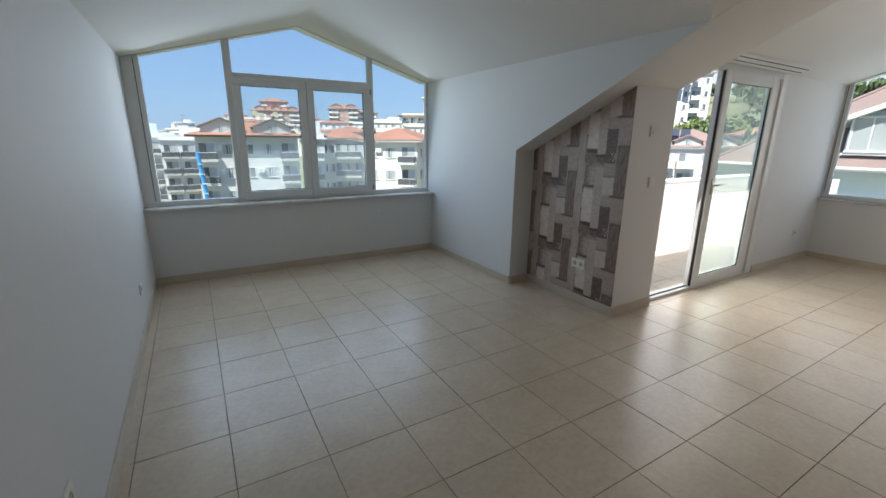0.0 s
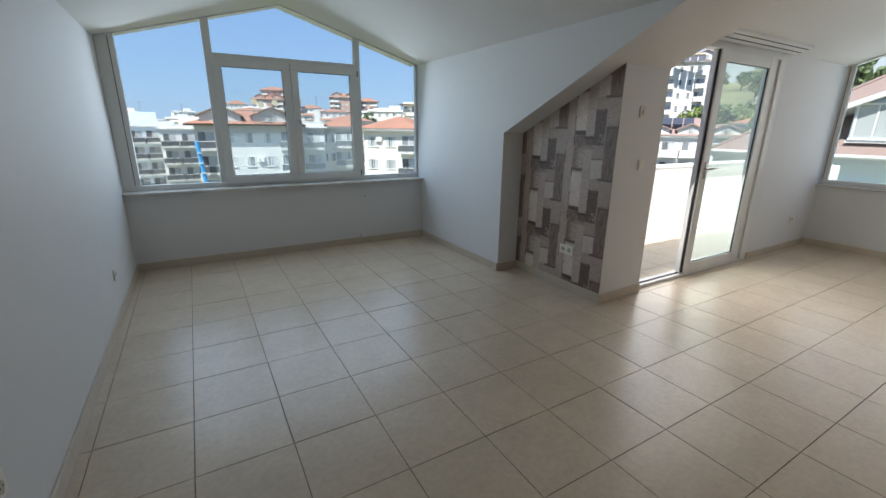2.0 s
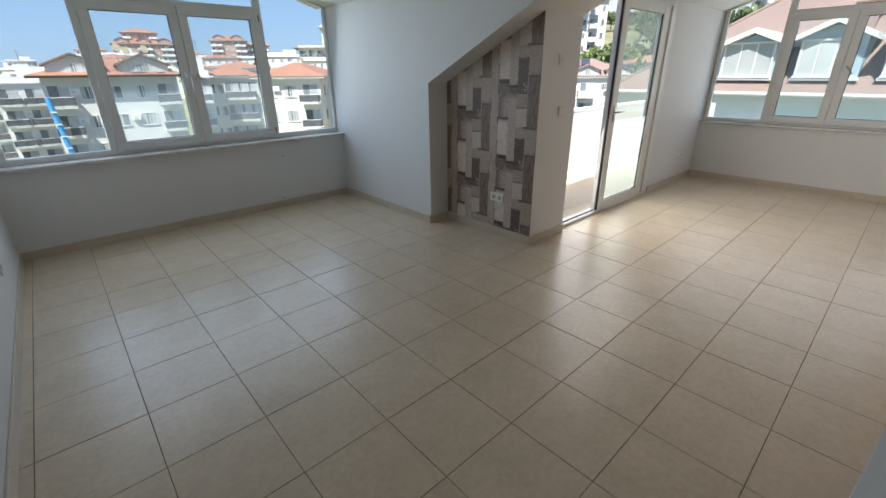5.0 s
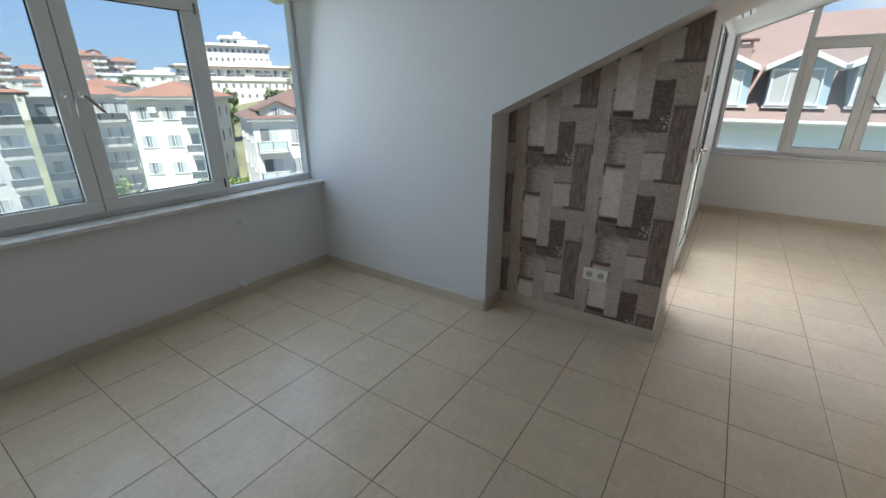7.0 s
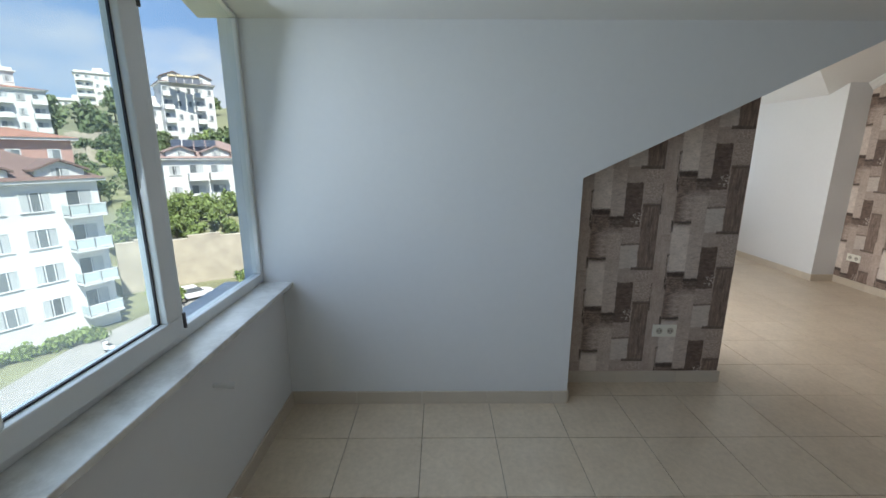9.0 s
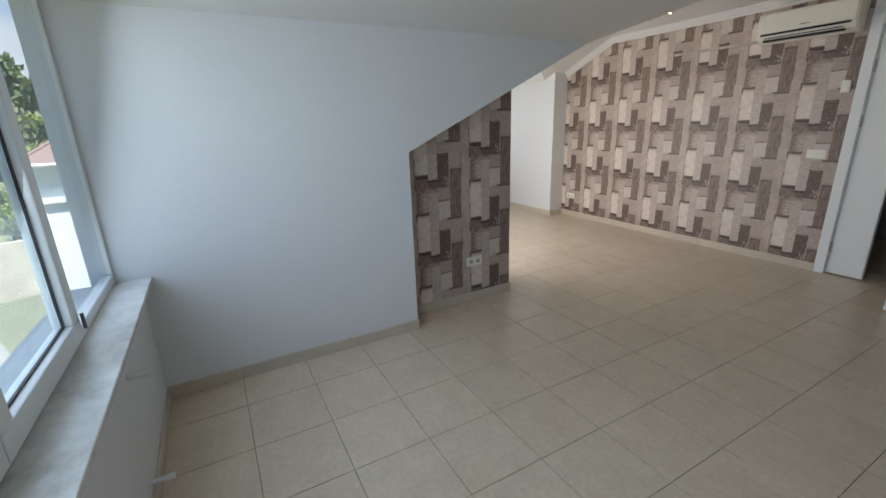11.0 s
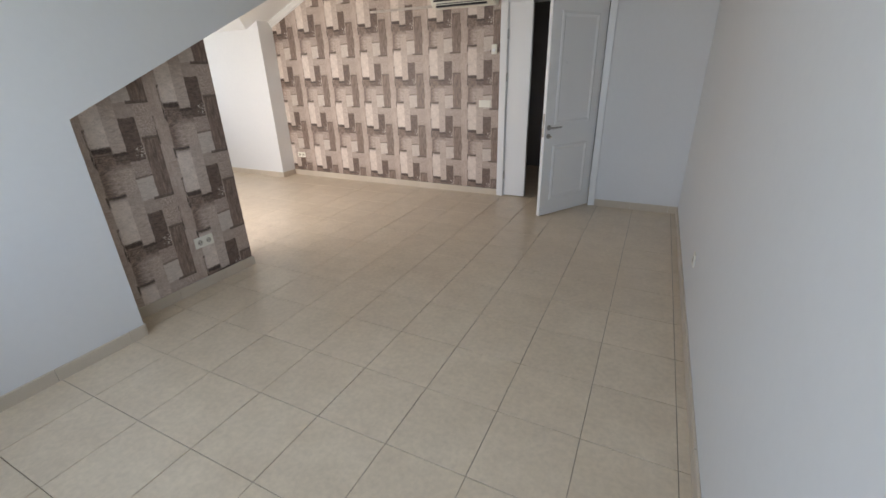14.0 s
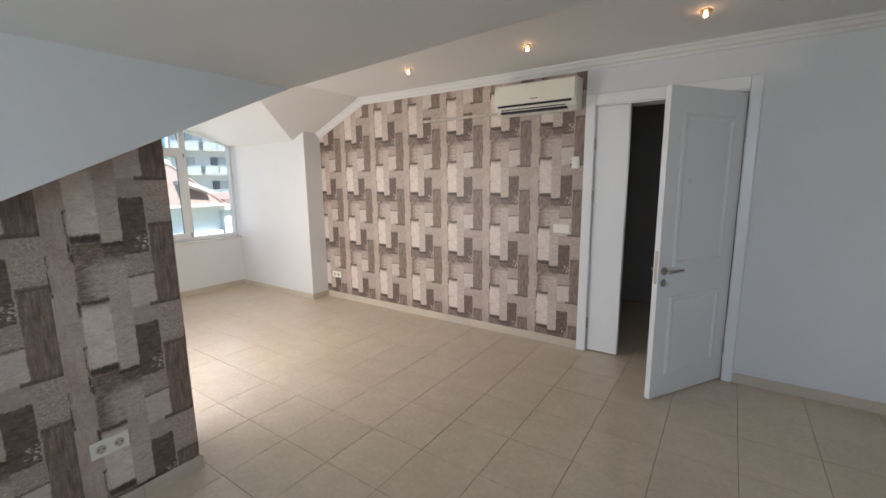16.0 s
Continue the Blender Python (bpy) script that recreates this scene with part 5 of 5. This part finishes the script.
crane()
for i in range(4):
    x, y = polar(57.6 + i * 0.75, 122.5)
    wt = empty("solar_boiler", pose(x, y, 17.2, 0, 0, -58.9), "yellow solar boiler on the tower roof", "water tank", group="boilers on the tower roof")
    part("stand", box(boxed(-0.55, -0.47, 0, 0.08, -0.6, 1.1), 0.47, 0.55, 0, 0.08, -0.6, 1.1), M["steel"], wt)
    smooth(part("tank", rod(bmesh.new(), (-0.75, 0, 1.3), (0.75, 0, 1.3), 0.32, seg=16), M["yellow"], wt))
    part("collector", prism(bmesh.new(), [(-0.7, -1.3, -0.4), (0.7, -1.3, -0.4), (0.7, -0.1, 1.0), (-0.7, -0.1, 1.0)], (0, -0.05, 0.05)), M["solar"], wt)
x, y = polar(58.0, 77)
sp = empty("solar_array", pose(x, y, 2.2, 0, 0, -60), "row of dark solar water panels on the villa roof", "solar array")
for i in range(4):
    part("panel", prism(bmesh.new(), [(-3 + i * 1.5, 0, 0), (-1.65 + i * 1.5, 0, 0), (-1.65 + i * 1.5, 1.3, 1.0), (-3 + i * 1.5, 1.3, 1.0)], (0, -0.05, 0.08)), M["solar"], sp)
for az, d, z in ((7.3, 61, 4.3), (9.6, 61, 4.2), (8.0, 61, 4.0)):
    x, y = polar(az, d)
    dish = empty("satellite_dish", pose(x, y, z - 1.2), "yellowed satellite dish on the roof", "satellite dish")
    part("pole", rod(bmesh.new(), (0, 0, -1.2), (0, 0, 1.1), 0.04, seg=8), M["steel"], dish)
    part("bowl", rod(bmesh.new(), (0, -0.05, 1.1), (0.1, -0.3, 1.2), 0.2, 0.42, 16), M["yellow"], dish)
structure("road", prism(bmesh.new(), [(*polar(28, 38), BASE + 0.05), (*polar(43, 47.5), BASE + 0.05), (*polar(56, 58), BASE + 0.05), (*polar(64, 58), BASE + 0.05), (*polar(64, 38), BASE + 0.05), (*polar(45, 34), BASE + 0.05), (*polar(28, 32), BASE + 0.05)], (0, 0, -0.2)), M["asphalt"], "pale concrete lane between the houses", "road")


def retaining_wall(az0, az1, r, z0, z1, label):
    """A curved stone wall that holds the hillside."""
    bm = bmesh.new()
    n = 14
    for i in range(n):
        a, b = az0 + (az1 - az0) * i / n, az0 + (az1 - az0) * (i + 1) / n
        top = z1 + 0.25 * math.sin(i * 1.7)
        prism(bm, [(*polar(a, r), z0), (*polar(b, r), z0), (*polar(b, r + 0.8), z0), (*polar(a, r + 0.8), z0)], (0, 0, top - z0))
    tagged(part("retaining_wall", bm, M["stone"]), label, "retaining wall", kind="structure")


retaining_wall(49, 72, 61.5, BASE - 0.5, -8.6, "rough stone retaining wall above the lane")
retaining_wall(48, 56, 112, -5, 1.8, "rough stone retaining wall on the hillside")
retaining_wall(48, 56, 126, 0, 5.6, "rough stone retaining wall on the hillside")


def parked_car(az, d, turn, paint, label):
    x, y = polar(az, d)
    c = empty("car", pose(x, y, BASE + 0.06, 0, 0, turn), label, "car")
    bm = prism(bmesh.new(), [(-2.0, -0.85, 0.3), (2.05, -0.85, 0.3), (2.1, -0.85, 0.65), (1.2, -0.85, 0.88), (-1.9, -0.85, 0.92), (-2.05, -0.85, 0.6)], (0, 1.7, 0))
    bmesh.ops.bevel(bm, geom=list(bm.edges), offset=0.08, segments=2, affect="EDGES")
    body = part("body", bm, paint, c)
    bm = prism(bmesh.new(), [(-1.6, -0.74, 0.86), (1.05, -0.74, 0.86), (0.35, -0.66, 1.42), (-1.15, -0.66, 1.42)], (0, 1.4, 0))
    bmesh.ops.bevel(bm, geom=list(bm.edges), offset=0.06, segments=2, affect="EDGES")
    part("cabin", bm, M["balc_dark"], c)
    part("roof", boxed(-1.1, 0.32, -0.62, 0.62, 1.40, 1.45, 0.02), paint, c)
    for wx in (-1.3, 1.3):
        for wy in (-0.84, 0.84):
            w = part("wheel", rod(bmesh.new(), (wx, wy - 0.1, 0.31), (wx, wy + 0.1, 0.31), 0.31, seg=18), M["black"], c)
            part("rim", rod(bmesh.new(), (wx, wy - 0.11, 0.31), (wx, wy + 0.11, 0.31), 0.19, seg=14), M["steel"], w)


M["red_paint"] = plain("red_car_paint", (0.50, 0.03, 0.04), 0.3, spread=0.05)
M["white_car"] = plain("white_car_paint", (0.75, 0.75, 0.74), 0.3, spread=0.03)
parked_car(31.0, 43.5, -58, M["red_paint"], "red car parked on the lane below")
parked_car(55.0, 55.0, -40, M["white_car"], "white car parked beside the stone wall")


def scooter(az, d):
    x, y = polar(az, d)
    s = empty("scooter", pose(x, y, BASE + 0.06, 0, 8, 60), "white scooter parked on the lane", "scooter")
    for wx in (-0.6, 0.6):
        part("wheel", rod(bmesh.new(), (wx, -0.05, 0.24), (wx, 0.05, 0.24), 0.24, seg=16), M["black"], s)
    part("body", boxed(-0.75, -0.05, -0.16, 0.16, 0.35, 0.72, 0.06), M["white_car"], s)
    part("seat", boxed(-0.72, 0.0, -0.14, 0.14, 0.72, 0.82, 0.04), M["black"], s)
    part("footboard", boxed(-0.1, 0.45, -0.14, 0.14, 0.28, 0.36, 0.02), M["white_car"], s)
    part("shield", prism(bmesh.new(), [(0.4, -0.2, 0.3), (0.5, -0.2, 0.3), (0.38, -0.17, 0.98), (0.3, -0.17, 0.98)], (0, 0.37, 0)), M["white_car"], s)
    part("handlebar", rod(bmesh.new(), (0.33, -0.32, 1.0), (0.33, 0.32, 1.0), 0.02, seg=8), M["black"], s)


scooter(46.0, 44.5)


def shrubs():
    rnd = random.Random(23)
    for i in range(34):
        az, d = rnd.uniform(49.5, 70), rnd.uniform(65, 74)
        x, y = polar(az, d)
        h = rnd.uniform(2.4, 4.4)
        tree(x, y, h, h * 0.55, "green shrub in the terraced garden", "foliage", 650, 100 + i, 0.26)
    for i in range(34):
        az, d = rnd.uniform(46.5, 58), rnd.uniform(78, 107)
        x, y = polar(az, d)
        h = rnd.uniform(3.0, 5.5)
        tree(x, y, h, h * 0.5, "green garden tree on the terraced slope", rnd.choice(("foliage", "pine")), 520, 220 + i, 0.36)
    for i in range(16):
        az, d = rnd.uniform(48, 56), rnd.choice((109, 117, 123))
        x, y = polar(az, d)
        h = rnd.uniform(3.0, 5.0)
        tree(x, y, h + 1, h * 0.5, "clipped green shrub on the hillside", "pine", 500, 150 + i, 0.35)
    for i in range(12):
        az, d = 32 + i * 1.25, 47.3 + i * 0.12
        x, y = polar(az, d)
        tree(x, y, 1.6, 1.0, "low green hedge plant along the house", "foliage", 420, 180 + i, 0.18)


shrubs()


# ---------------------------------------------------------------- floor tiles, last
def tiles():
    p = 0.389
    bm = boxed(-p / 2 + 0.0016, p / 2 - 0.0016, -p / 2 + 0.0016, p / 2 - 0.0016, -0.012, 0.0)
    bmesh.ops.bevel(bm, geom=[e for e in bm.edges if all(v.co.z > -0.001 for v in e.verts)], offset=0.001, segments=1, affect="EDGES")
    whole = bpy.data.meshes.new("tile")
    bm.to_mesh(whole)
    bm.free()
    whole.materials.append(M["tile"])
    holder = bpy.data.objects["floor"]
    rnd = random.Random(5)
    rest = bmesh.new()
    count = 0
    inside = lambda x0, x1, y0, y1: any(a - 1e-6 <= x0 and x1 <= b + 1e-6 and c - 1e-6 <= y0 and y1 <= d + 1e-6 for a, b, c, d in [(XL, XR, YB, YW), (XL, XE, YB, YP), (XL, XP, YB, YT), (XL, XN, YB, YN)])
    for i in range(-2, 20):
        for j in range(-12, 8):
            x0, y0 = 0.215 + p * i, 2.250 + p * j
            x1, y1 = x0 + p, y0 + p
            if x1 < XL or x0 > XE or y1 < -2.45 or y0 > YW:
                continue
            if inside(x0, x1, y0, y1) and count < 300:
                ob = new("tile", whole)
                ob.location = ((x0 + x1) / 2, (y0 + y1) / 2, rnd.uniform(-0.0006, 0.0006))
                ob.rotation_euler = (rnd.gauss(0, 0.0006), rnd.gauss(0, 0.0006), rnd.choice((0, 1, 2, 3)) * math.pi / 2)
                ob.parent = holder
                count += 1
            else:
                cx0, cx1, cy0, cy1 = max(x0 + 0.002, XL), min(x1 - 0.002, XE), max(y0 + 0.002, -2.45), min(y1 - 0.002, YW)
                if cx1 - cx0 > 0.004 and cy1 - cy0 > 0.004:
                    box(rest, cx0, cx1, cy0, cy1, -0.012, 0.0)
    tagged(part("tile_offcuts", rest, M["tile"], holder), kind="stuff")
    # terrace
    holder = bpy.data.objects["terrace_floor"]
    q = 0.33
    bm = boxed(-q / 2 + 0.003, q / 2 - 0.003, -q / 2 + 0.003, q / 2 - 0.003, -0.01, 0.0)
    small = bpy.data.meshes.new("terrace_tile")
    bm.to_mesh(small)
    bm.free()
    small.materials.append(M["terrace_tile"])
    for i in range(15):
        for j in range(3):
            ob = new("tile", small)
            ob.location = (3.5 + q * i, 2.66 + q * j, -0.022)
            ob.parent = holder


tiles()
